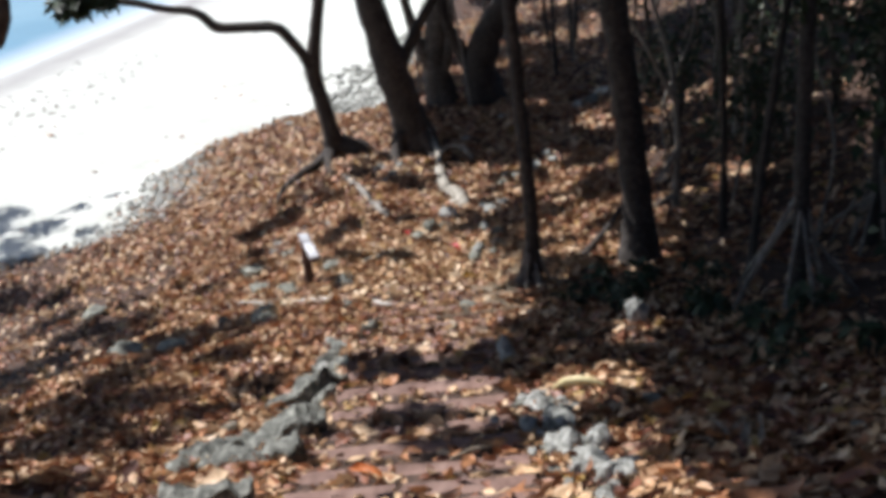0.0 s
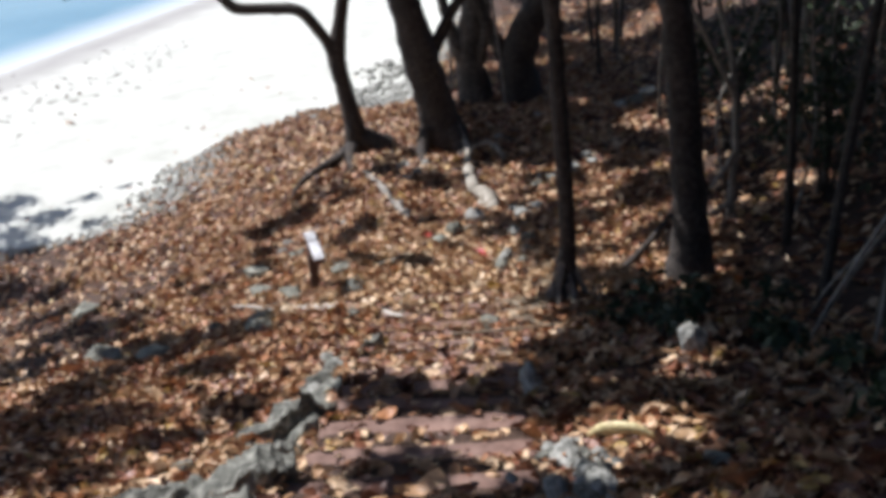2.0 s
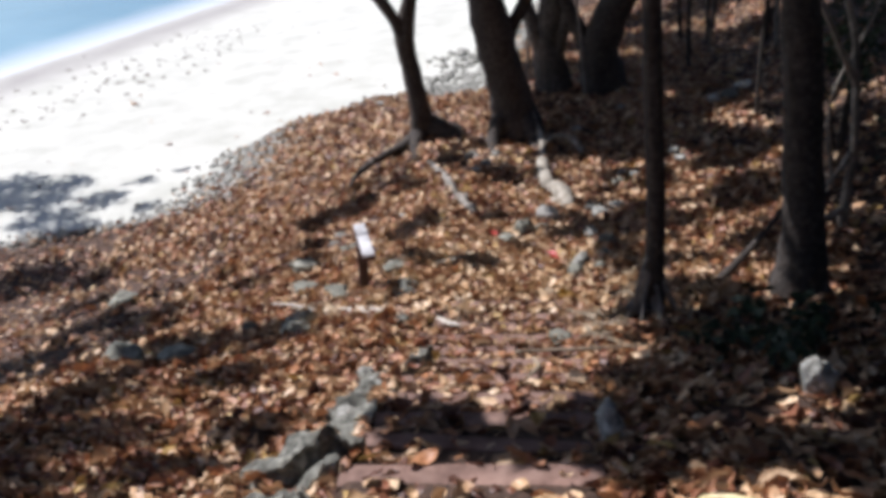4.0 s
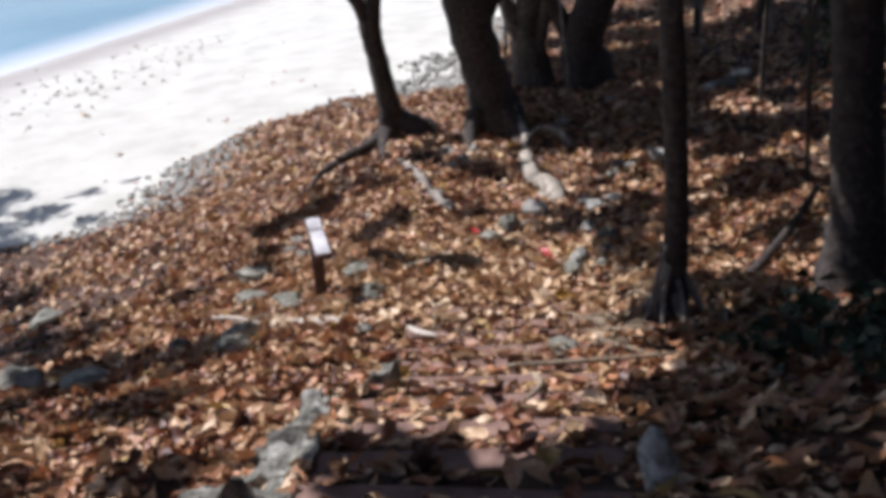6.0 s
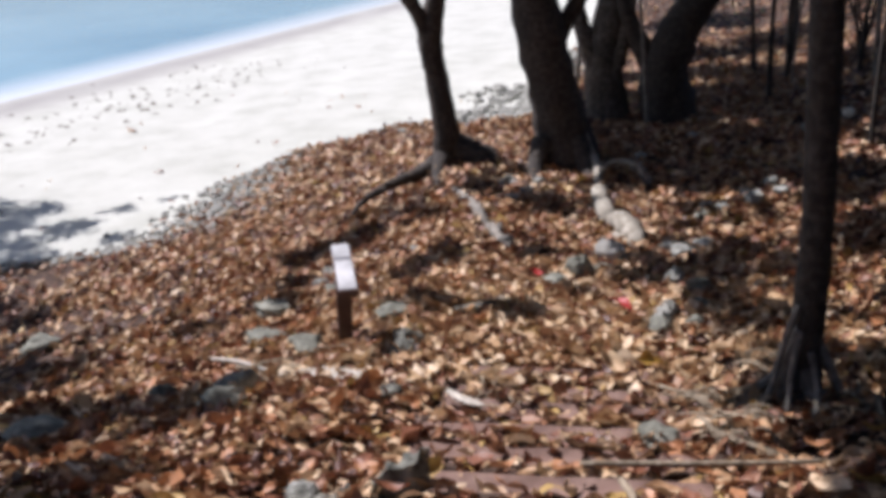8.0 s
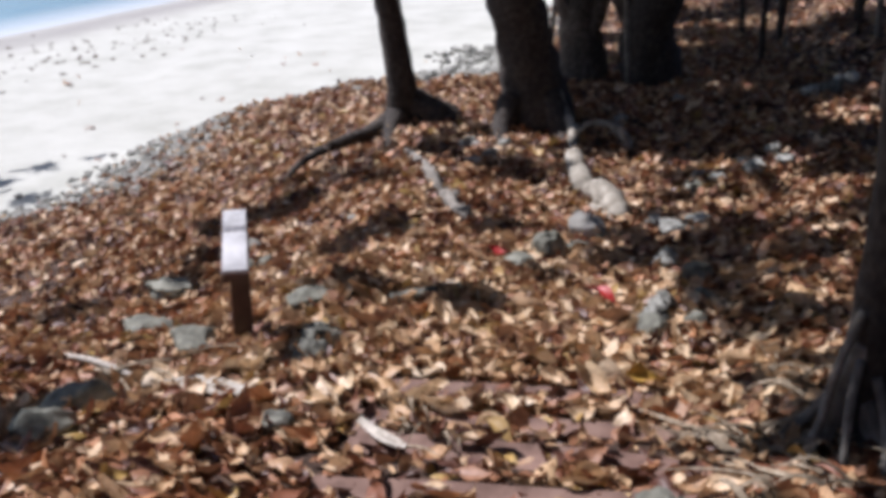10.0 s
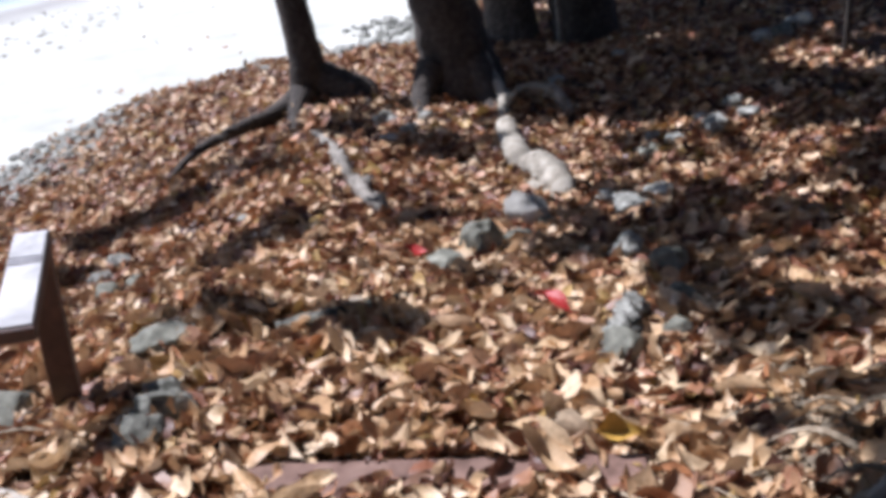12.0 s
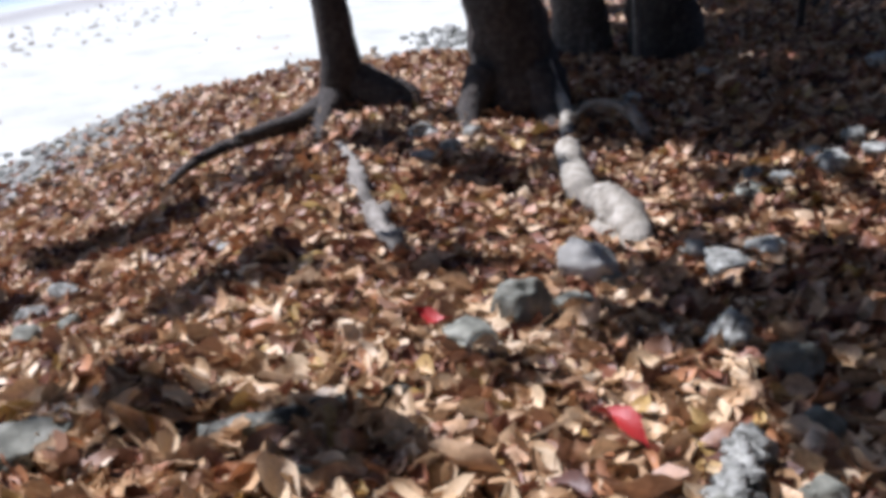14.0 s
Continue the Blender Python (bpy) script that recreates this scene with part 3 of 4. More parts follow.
# the big trunk with the pale root
tree(-0.5, 20.15,
     (("trunk", ((0.14, 0, -0.3), (0.12, 0, 0.15), (0.04, 0, 0.6), (-0.12, 0, 1.3), (-0.33, 0, 2.25), (-0.6, 0.1, 3.6), (-0.9, 0.3, 7)), (0.60, 0.50, 0.41, 0.36, 0.34, 0.28, 0.18)),
      ("root", ((0.25, -0.2, 0.45), (0.42, -0.5, 0.16), (0.48, -0.85, 0.04), (0.52, -1.15, -0.06)), (0.2, 0.15, 0.10, 0.04)),
      ("root", ((-0.2, -0.25, 0.4), (-0.3, -0.55, 0.14), (-0.28, -0.95, 0.03), (-0.2, -1.3, -0.06)), (0.2, 0.14, 0.09, 0.04)),
      ("limb", ((-0.15, 0.1, 1.6), (0.25, 0.2, 2.4), (0.9, 0.3, 3.4), (2.0, 0.5, 5.2)), (0.16, 0.12, 0.10, 0.06))),
     bark_dark, "massive dark tree trunk leaning towards the beach", seed=2,
     crown=rel(-0.5, 20.15, [shade(1.3, 22.7, 8, 1.0), shade(0.4, 23.4, 8, 0.8), shade(0.8, 25.8, 8, 1.0), shade(-0.2, 27.2, 8, 0.9), shade(2.3, 21.5, 7.5, 0.7), shade(4.6, 20.8, 8, 0.5), shade(4.9, 24, 8, 0.8), shade(3.2, 24.2, 8, 0.6), shade(5.4, 19.4, 8, 0.6), shade(6.0, 22, 8.5, 1.2), shade(3.4, 18.6, 7, 0.9), shade(1.3, 19.3, 7, 0.7), shade(2.2, 20.2, 7, 1.0), shade(1.2, 21.2, 7.4, 0.9), shade(1.1, 12.9, 7, 0.16), shade(1.35, 13.3, 7, 0.15), shade(0.62, 14.75, 7, 0.22), shade(1.0, 20.9, 7.4, 0.7), shade(0.62, 19.75, 7.3, 0.38), shade(0.7, 20.5, 7.4, 0.6), shade(1.3, 20.0, 7.3, 0.6), shade(0.9, 22.3, 7.6, 0.8), shade(0.2, 21.9, 7.6, 0.6), shade(-0.6, 13.35, 7, 0.2), shade(0.5, 14.62, 7, 0.18), shade(0.57, 15.35, 7, 0.16), shade(0.82, 15.1, 7, 0.14), shade(1.12, 14.3, 7, 0.14), shade(1.08, 13.6, 7, 0.14), shade(1.18, 13.9, 7, 0.16), shade(1.0, 13.35, 7, 0.1), shade(-0.1, 14.05, 7, 0.12), shade(1.5, 13.2, 7, 0.18), shade(0.9, 16.0, 7, 0.16), shade(-1.5, 13.5, 7, 0.2), shade(1.7, 21.6, 7.6, 1.0), shade(2.5, 20.5, 7.4, 0.8), shade(2.9, 19.2, 7.2, 0.6), shade(3.5, 21.8, 7.6, 0.8), shade(-0.35, 17.4, 7, 0.25), shade(0.1, 17.55, 7, 0.12), shade(0.15, 18.6, 7, 0.15)] + dapples(20, (-3, 1.5), (15, 19.5), 7) + dapples(26, (1.2, 5), (13.5, 19), 7, 0.2, 0.42, ((1.5, 16.6, 0.8, 1.3),)) + dapples(12, (1.6, 5), (17.6, 21), 7, 0.2, 0.4)), leaf_count=25000, leaf_size=0.28)
tree(0.3, 24.2,
     (("trunk", ((0, 0, -0.3), (0, 0, 0.3), (-0.1, 0, 1.2), (0.05, 0, 2.1), (0.3, 0, 4.5)), (0.50, 0.40, 0.34, 0.28, 0.16)),
      ("limb", ((-0.1, -0.1, 0.7), (-0.42, -0.1, 1.5), (-0.65, 0, 2.4), (-0.9, 0, 3.6)), (0.2, 0.17, 0.13, 0.09)),
      ("limb", ((0.1, -0.15, 0.8), (0.32, -0.2, 1.8), (0.45, -0.2, 3.2)), (0.15, 0.12, 0.09))),
     bark_mid, "pale grey many-stemmed tree behind the big trunk", seed=3)
tree(1.4, 24.0,
     (("trunk", ((0, 0, -0.3), (0, 0, 0.3), (-0.1, 0, 0.9), (0.25, 0, 1.8), (0.8, 0, 2.7), (1.8, 0, 4.6)), (0.62, 0.5, 0.42, 0.36, 0.28, 0.18)),
      ("limb", ((-0.1, 0, 0.7), (-0.5, 0, 1.3), (-0.85, 0, 2.1), (-1.1, 0.1, 3.8)), (0.28, 0.2, 0.16, 0.1))),
     bark_dark, "dark tree dividing low into two thick stems", seed=4,
     crown=rel(1.4, 24, [shade(5, 24, 8, 2.5), shade(8, 25, 8, 3), shade(3.5, 25.5, 8, 1.6), shade(1.5, 26, 8, 1.6), shade(5.6, 21.6, 8, 0.9), shade(6.4, 27.2, 8, 1.6), shade(3.6, 28.5, 8, 1.4), shade(2.0, 29.5, 8, 1.3), shade(3.0, 32.2, 8, 1.3), shade(5.4, 33.6, 8, 1.6), shade(4.1, 26.7, 8, 1.0), shade(3.9, 39, 8.5, 2.0), shade(5.7, 28.4, 8, 1.2), shade(1.8, 24.8, 8, 1.0)]), leaf_count=30000, leaf_size=0.3)
# slim tree beside the steps
tree(1.16, 11.42,
     (("trunk", ((0.0, 0, -0.25), (0.0, 0, 0.08), (0.01, 0, 0.5), (0.0, 0, 1.2), (-0.05, 0, 2.0), (-0.10, 0, 3.0), (-0.13, 0, 4.0), (0.05, 0.2, 7)), (0.17, 0.13, 0.10, 0.092, 0.09, 0.088, 0.085, 0.05)),
      ("root", ((-0.03, -0.04, 0.50), (-0.09, -0.07, 0.30), (-0.15, -0.10, 0.10), (-0.2, -0.14, -0.12)), (0.05, 0.045, 0.045, 0.05)),
      ("root", ((0.0, -0.05, 0.25), (0.1, -0.16, 0.06), (0.22, -0.3, -0.08)), (0.07, 0.055, 0.03)),
      ("root", ((-0.06, -0.05, 0.66), (-0.14, -0.10, 0.42), (-0.20, -0.16, 0.16), (-0.32, -0.24, -0.08)), (0.022, 0.022, 0.02, 0.022)),
      ("root", ((-0.05, -0.08, 0.45), (-0.10, -0.2, 0.28), (-0.14, -0.34, 0.08), (-0.26, -0.5, -0.02)), (0.02, 0.02, 0.018, 0.014)),
      ("root", ((0.02, -0.09, 0.38), (0.05, -0.22, 0.2), (0.0, -0.4, 0.08), (-0.12, -0.58, 0.12)), (0.022, 0.02, 0.018, 0.012)),
      ("root", ((-0.1, 0.0, 0.26), (-0.22, -0.02, 0.12), (-0.36, -0.1, 0.05), (-0.5, -0.06, -0.04)), (0.03, 0.026, 0.02, 0.014)),
      ("root", ((0.08, -0.02, 0.4), (0.2, -0.08, 0.16), (0.34, -0.14, -0.06)), (0.035, 0.03, 0.026))),
     bark_dark, "slim dark tree standing beside the steps", seed=6, rough=0.07, root_bark=bark_pale,
     crown=rel(1.16, 11.42, [shade(2.0, 9.4, 6.0, 1.0), shade(-0.4, 7.75, 6.2, 0.34), shade(0.6, 8.05, 6.0, 0.45), shade(0.95, 9.1, 6.0, 0.35), shade(1.9, 10.6, 6.4, 0.7), shade(-0.68, 8.2, 6.2, 0.24), shade(3.2, 8.2, 6, 1.0), shade(0.1, 7.55, 6.2, 0.33), shade(1.45, 7.3, 6, 0.45), shade(0.45, 7.55, 6, 0.3), shade(0.72, 7.1, 6, 0.28), shade(1.25, 8.15, 6, 0.32), shade(1.55, 8.7, 6, 0.3), shade(1.25, 7.5, 6, 0.3)]), leaf_count=9500, leaf_size=0.26)
tree(2.62, 11.65,
     (("trunk", ((0, 0, -0.25), (0.0, 0, 0.1), (-0.02, 0, 0.7), (-0.12, 0, 1.7), (-0.25, 0, 2.9), (-0.35, 0, 3.7), (-0.5, 0, 7)), (0.37, 0.29, 0.21, 0.18, 0.17, 0.16, 0.1)),),
     bark_dark, "straight dark tree trunk in the shade", seed=7,
     crown=rel(2.62, 11.65, [shade(3.5, 7.0, 6.5, 1.5), shade(2.6, 6.4, 6.2, 0.9), shade(4.5, 9.5, 6.5, 1.8), shade(3.2, 5.2, 6.5, 1.1), shade(5.5, 6.5, 6.5, 1.6), shade(5.2, 12.5, 6.5, 2.2), shade(7.5, 9.5, 7, 2.2), shade(1.9, 4.9, 6, 0.5), shade(2.4, 5.6, 6, 0.5), shade(2.4, 10.6, 6.2, 0.7), shade(3.5, 11.1, 6.5, 0.7), shade(2.0, 11.7, 6.2, 0.4), shade(3.3, 9.8, 6.3, 0.9), shade(1.75, 9.9, 6.1, 0.4)]
               # unseen clumps added overhead to keep sky light off the right side
               + [(4.0, 11.0, 5.6, 1.8, 0.9), (3.2, 8.2, 5.8, 1.6, 0.9), (5.0, 13.6, 5.8, 1.6, 0.9), (2.6, 13.8, 6.0, 1.0, 0.7), (1.0, 7.5, 6.2, 1.2, 0.7), (2.4, 6.0, 6.6, 1.3, 0.7), (0.8, 10, 5.8, 1.2, 0.7), (2.2, 12.2, 5.6, 1.2, 0.7), (3.0, 4.0, 7.2, 1.4, 0.7), (1.2, 13.0, 5.4, 1.0, 0.6)] + dapples(22, (1.5, 3.4), (6.0, 10.8), 6, 0.3, 0.55) + dapples(13, (1.4, 3.6), (2.8, 6.4), 6, 0.3, 0.5) + dapples(10, (1.0, 2.2), (7.9, 9.3), 6, 0.22, 0.36) + dapples(9, (0.8, 2.7), (14, 17.6), 7, 0.12, 0.22) + [shade(2.6, 9.6, 6.0, 0.8), shade(1.65, 4.9, 6, 0.35), shade(2.3, 5.2, 6, 0.5), shade(2.1, 4.2, 6, 0.45), shade(3.0, 3.7, 6, 0.5), shade(1.95, 4.9, 6, 0.35), shade(2.3, 4.6, 6, 0.4), shade(1.75, 4.45, 6, 0.22), shade(4.2, 15.5, 7, 0.6), shade(5.0, 16.5, 7, 0.7), shade(4.6, 18.6, 7, 0.7), shade(3.5, 18.0, 7, 0.35), shade(2.3, 8.9, 5.8, 0.5), shade(1.5, 10.6, 6, 0.4), shade(4.2, 10.6, 6.0, 1.0), shade(2.7, 4.2, 6, 0.8), shade(2.5, 3.0, 6, 0.4), shade(2.15, 7.4, 6, 0.45), shade(3.0, 13.3, 6.4, 0.35), shade(5.4, 8.2, 6.5, 1.4), shade(5.6, 13.8, 7, 1.4), shade(6.6, 11.6, 7, 1.5), shade(4.3, 14.2, 6.6, 0.6), shade(6.6, 16.2, 7, 1.4), shade(5.6, 17.8, 7, 0.8), shade(7.2, 18.8, 7.5, 1.3), shade(8.6, 20.5, 7.5, 1.8), shade(2.7, 15.5, 7, 0.3), shade(1.3, 11.6, 6, 0.2), shade(1.1, 11.2, 6, 0.18), shade(1.5, 12.1, 6, 0.22), shade(0.95, 12.05, 6, 0.1), shade(1.75, 14.1, 7, 0.2), shade(1.4, 14.5, 7, 0.18), shade(3.3, 16.4, 7, 0.35), shade(2.1, 13.2, 7, 0.22)]), leaf_count=54000, leaf_size=0.3)
# trees added off the path, trunks out of view, whose crowns shade the bank
tree(-10.5, 13.0,
     (("trunk", ((0, 0, -0.3), (0.05, 0, 1.2), (0.3, 0, 3.0), (1.0, -0.2, 5.0), (2.0, -0.5, 7)), (0.4, 0.26, 0.24, 0.2, 0.12)),),
     bark_dark, "dark tree out of view, added to shade the bank", seed=8,
     crown=rel(-10.5, 13, [shade(-6.3, 11.6, 7.5, 0.7, 0.5), shade(-5.2, 10.4, 7.5, 0.6, 0.5), shade(-3.8, 9.4, 7.5, 0.5, 0.5), shade(-2.5, 9.7, 7.6, 0.4, 0.5), shade(-6.2, 14.3, 7.5, 0.45, 0.5), shade(-9.2, 18.0, 7.5, 0.8, 0.5), shade(-4.6, 12.3, 7.5, 0.5, 0.5), shade(-5.6, 8, 7, 1.3, 0.5), shade(-3.2, 8.2, 7, 0.5, 0.5), shade(-2.2, 7.6, 7, 0.35, 0.5), shade(-4.9, 13.2, 7.3, 0.6, 0.5), shade(-2.9, 11.3, 7.5, 0.35, 0.5), shade(-7.8, 17.6, 7.3, 0.5, 0.5), shade(-3.8, 11.4, 7.3, 0.35, 0.5), shade(-7, 9, 7, 1.2, 0.5), shade(-5.5, 13.9, 7.4, 0.4, 0.5), shade(-3.5, 11.4, 7.4, 0.4, 0.5), shade(-2.5, 10.8, 7.4, 0.3, 0.5), shade(-3.4, 10.6, 7.4, 0.35, 0.5), shade(-7.2, 15.9, 7.4, 0.6, 0.5), shade(-5, 13.6, 7.4, 0.4, 0.5), shade(-5, 11.2, 7.4, 0.5, 0.5), shade(-3.5, 8.9, 7.2, 0.3, 0.5), shade(-1.9, 8.4, 7.2, 0.3, 0.5), shade(-3.7, 8.2, 7.2, 0.35, 0.5), shade(-5.9, 12.3, 7.4, 0.6, 0.5), shade(-3.5, 7.2, 7, 0.6, 0.5), shade(-2.6, 6.8, 7, 0.3, 0.5)] + dapples(26, (-7, -2.2), (8.5, 18), 7.2)), leaf_count=10000, leaf_size=0.27)
tree(-18.5, 23.0,
     (("trunk", ((0, 0, -0.3), (0.05, 0.1, 1.6), (0.2, 0.5, 4.0), (0.4, 1.6, 7.0), (0.6, 2.8, 10.5)), (0.34, 0.24, 0.2, 0.16, 0.08)),),
     bark_dark, "dark tree out of view, added to shade the sand", seed=10,
     crown=rel(-18.5, 23, [shade(-10.5, 21.2, 11, 0.9, 0.5), shade(-9.6, 20.4, 11, 0.7, 0.5), shade(-11.3, 23.5, 11, 0.8, 0.4), shade(-12.6, 23.6, 11, 1.0, 0.4), shade(-9.8, 22.3, 11, 0.6, 0.4), shade(-8.4, 21.5, 11, 0.3, 0.4), shade(-11.2, 22.4, 11, 0.7, 0.4), shade(-9.2, 23.4, 11, 0.35, 0.4), shade(-8.5, 24.0, 11, 0.22, 0.4), shade(-12.4, 22.4, 11, 0.8, 0.4)]), leaf_count=2300, leaf_size=0.24)
tree(-5.0, 3.5,
     (("trunk", ((0, 0, -0.3), (0.05, 0, 1.2), (0.1, 0, 3.0), (-0.2, 0.2, 5.0), (-0.6, 0.5, 7)), (0.4, 0.26, 0.22, 0.18, 0.1)),
      ("limb", ((0.1, 0, 2.6), (1.2, 0.8, 3.0), (2.4, 1.4, 3.2), (2.9, 1.5, 3.15)), (0.07, 0.04, 0.02, 0.008)),
      ("leaf", ((2.9, 1.5, 3.16), (2.93, 1.5, 2.9), (2.88, 1.5, 2.6), (2.85, 1.5, 2.45)), (0.006, 0.07, 0.06, 0.006))),
     bark_dark, "dark upper-bank tree, trunk unseen, crown added for shade", seed=9,
     crown=rel(-5.0, 3.5, [shade(0.3, 5.4, 6.0, 0.45, 0.5), shade(-0.3, 6.1, 6.3, 0.35, 0.5), shade(-0.4, 2.6, 6.4, 1.0, 0.5), shade(2.2, 3.2, 6, 0.9, 0.5), shade(-3.4, 5.2, 6, 0.9, 0.5)]), leaf_count=4500, leaf_size=0.26)
# three more trees added on the right, only to darken the thicket
for x, y, seed in ((7.0, 6.0, 20), (8.5, 17.5, 21), (10.0, 11.5, 22)):
    tree(x, y, (("trunk", ((0, 0, -0.3), (0.05, 0, 1.2), (0.1, 0, 3.0), (-0.2, 0.2, 5.0), (-0.6, 0.5, 7)), (0.4, 0.26, 0.22, 0.18, 0.1)),), bark_dark, "broad dark tree added to shade the thicket", seed=seed,
         crown=[(-1.5, 0, 6.2, 2.6, 1.3), (1.2, 1.5, 6.5, 2.4, 1.3), (0.8, -2, 6, 2.2, 1.2), (-2.5, 2.2, 6.3, 2.0, 1.2)], leaf_count=9000, leaf_size=0.34)
# thin trees and stems of the thicket
tree(3.7, 14.0,
     (("trunk", ((0, 0, -0.2), (0.0, 0, 0.5), (0.02, 0, 0.95), (-0.03, 0, 1.6), (-0.12, 0, 2.3), (-0.35, 0, 3.1), (-0.7, 0, 4.5)), (0.07, 0.055, 0.05, 0.045, 0.04, 0.035, 0.03)),
      ("branch", ((0.0, 0, 0.95), (-0.15, -0.05, 0.72), (-0.33, -0.1, 0.5)), (0.045, 0.035, 0.02)),
      ("branch", ((-0.05, 0, 1.75), (-0.4, -0.2, 2.4), (-0.85, -0.4, 3.2)), (0.04, 0.032, 0.03)),
      ("branch", ((0.0, 0, 0.25), (-0.3, -0.1, 0.12), (-0.55, -0.2, 0.16)), (0.045, 0.04, 0.02))),
     bark_pale, "thin pale crooked sapling with a bent branch", sides=8, seed=11)
tree(3.98, 12.5, (("trunk", ((0, 0, -0.2), (0.0, 0, 0.6), (-0.08, 0, 2.2), (-0.16, 0, 3.4), (-0.2, 0, 5)), (0.07, 0.055, 0.05, 0.045, 0.03)),), bark_dark,
     "thin dark sapling in the thicket", sides=8, seed=12)
tree(3.55, 10.0, (("trunk", ((0, 0, -0.2), (0.02, 0, 0.8), (0.15, 0, 2.5), (0.3, 0, 4)), (0.06, 0.05, 0.045, 0.03)),), bark_dark, "thin leaning sapling in the thicket", sides=8, seed=13)


def screw_pine(x, y, seed):
    """A stem on stilts of prop roots, with long leaves."""
    z = gz(x, y)
    r = random.Random(seed)
    foot = new("screw_pine")
    foot.location = (x, y, z)
    part("trunk", tube_mesh("trunk", ((0, 0, -0.1), (0.02, 0, 0.7), (-0.02, 0, 1.3), (-0.06, 0, 2.2), (-0.1, 0, 3.4)), (0.085, 0.08, 0.075, 0.07, 0.06), bark_dark, sides=9, seed=seed), foot)
    for k in range(9):
        a = k / 9 * 6.28 + r.uniform(-0.3, 0.3)
        d = r.uniform(0.3, 0.9)
        ex, ey = d * math.cos(a), d * math.sin(a)
        ez = gz(x + ex, y + ey) - z - 0.06
        top = r.uniform(0.6, 1.35)
        part("prop_root", tube_mesh("prop_root", ((0, 0, top), (ex * 0.3, ey * 0.3, top * 0.72), (ex * 0.75, ey * 0.75, top * 0.28 + ez * 0.4), (ex, ey, ez)), (0.022, 0.02, 0.018, 0.016), bark_pale, sides=6, seed=seed + k), foot)
    verts, faces = [], []
    for k in range(46):
        a, up = r.uniform(0, 6.28), r.uniform(0.2, 1.2)
        L, W = r.uniform(0.8, 1.3), 0.03
        b0 = Vector((-0.1, 0, 3.2 + r.uniform(-0.6, 0.3)))
        d = Vector((math.cos(a) * math.cos(up), math.sin(a) * math.cos(up), math.sin(up)))
        s = d.cross(Vector((0, 0, 1))).normalized()
        n0 = len(verts)
        for j in range(6):
            u = j / 5
            p = b0 + d * L * u - Vector((0, 0, 1)) * L * 0.75 * u * u
            w = W * (1 - u) + 0.002
            verts += [p - s * w + Vector((0, 0, w * 0.5)), p, p + s * w + Vector((0, 0, w * 0.5))]
        for j in range(5):
            q = n0 + j * 3
            faces += [(q, q + 1, q + 4, q + 3), (q + 1, q + 2, q + 5, q + 4)]
    part("crown", mesh_from("crown", verts, faces, green_mat), foot, "long strap-shaped dark green leaves")
    tagged(foot, "screw pine standing on pale prop roots in shade", "screw pine", "screw pines in the thicket")


screw_pine(3.45, 8.45, 3)
screw_pine(5.2, 10.6, 8)


def bush(x, y, r, h, seed, count):
    z = gz(x, y)
    rr = random.Random(seed)
    foot = new("shrub")
    foot.location = (x, y, z)
    clumps = [(rr.uniform(-r, r) * 0.7, rr.uniform(-r, r) * 0.7, h * rr.uniform(0.3, 0.95), r * rr.uniform(0.35, 0.6), h * rr.uniform(0.15, 0.28)) for _ in range(7)]
    for k in range(5):
        cx, cy, cz, *_ = clumps[k]
        part("stem", tube_mesh("stem", ((rr.uniform(-0.1, 0.1), rr.uniform(-0.1, 0.1), -0.1), (cx * 0.4, cy * 0.4, cz * 0.5), (cx, cy, cz)), (0.035, 0.025, 0.012), bark_dark, sides=6, seed=seed + k), foot)
    v, f = leaves(clumps, count, 0.16, seed)
    part("foliage", mesh_from("foliage", v, f, green_mat), foot, "dark glossy green leaves")
    tagged(foot, "dark green shrub in the shaded thicket", "shrub", "shrubs of the thicket")


for i, (x, y, r, h, c) in enumerate(((5.2, 14.5, 1.3, 4.2, 1300), (6.2, 11.8, 1.4, 4.4, 1300), (5.0, 8.4, 1.2, 3.6, 1200), (4.2, 5.6, 1.1, 2.6, 1000), (7.2, 16.5, 1.8, 5, 1500),
                                     (6.6, 20.5, 1.6, 4.6, 1400), (8.5, 25, 2.2, 5, 1600), (5.8, 28, 2.0, 4.4, 1500), (10.5, 21, 2.4, 6, 1600), (9, 13, 2.0, 5.5, 1500),
                                     (4.6, 17.6, 0.9, 3.6, 800), (2.6, 33, 2.2, 5, 1500), (6, 36, 3, 6, 1600), (11, 31, 3, 6, 1600))):
    bush(x, y, r, h, 300 + i, c)


def seedling(x, y, seed):
    """A low tuft of broad leaves on short stems."""
    rr = random.Random(seed)
    foot = new("seedling")
    foot.location = (x, y, gz(x, y))
    tops = []
    for k in range(4):
        a, d, h = rr.uniform(0, 6.28), rr.uniform(0.05, 0.22), rr.uniform(0.18, 0.4)
        tops.append((d * math.cos(a), d * math.sin(a), h, 0.14, 0.09))
        part("stem", tube_mesh("stem", ((0, 0, -0.05), (d * 0.4 * math.cos(a), d * 0.4 * math.sin(a), h * 0.6), tops[-1][:3]), (0.008, 0.006, 0.004), bark_dark, sides=5, seed=seed + k), foot)
    v, f = leaves(tops, 44, 0.15, seed)
    part("foliage", mesh_from("foliage", v, f, green_mat), foot, "dark green leaves")
    tagged(foot, "low dark green seedling among leaves in shade", "seedling", "seedlings under the thicket")


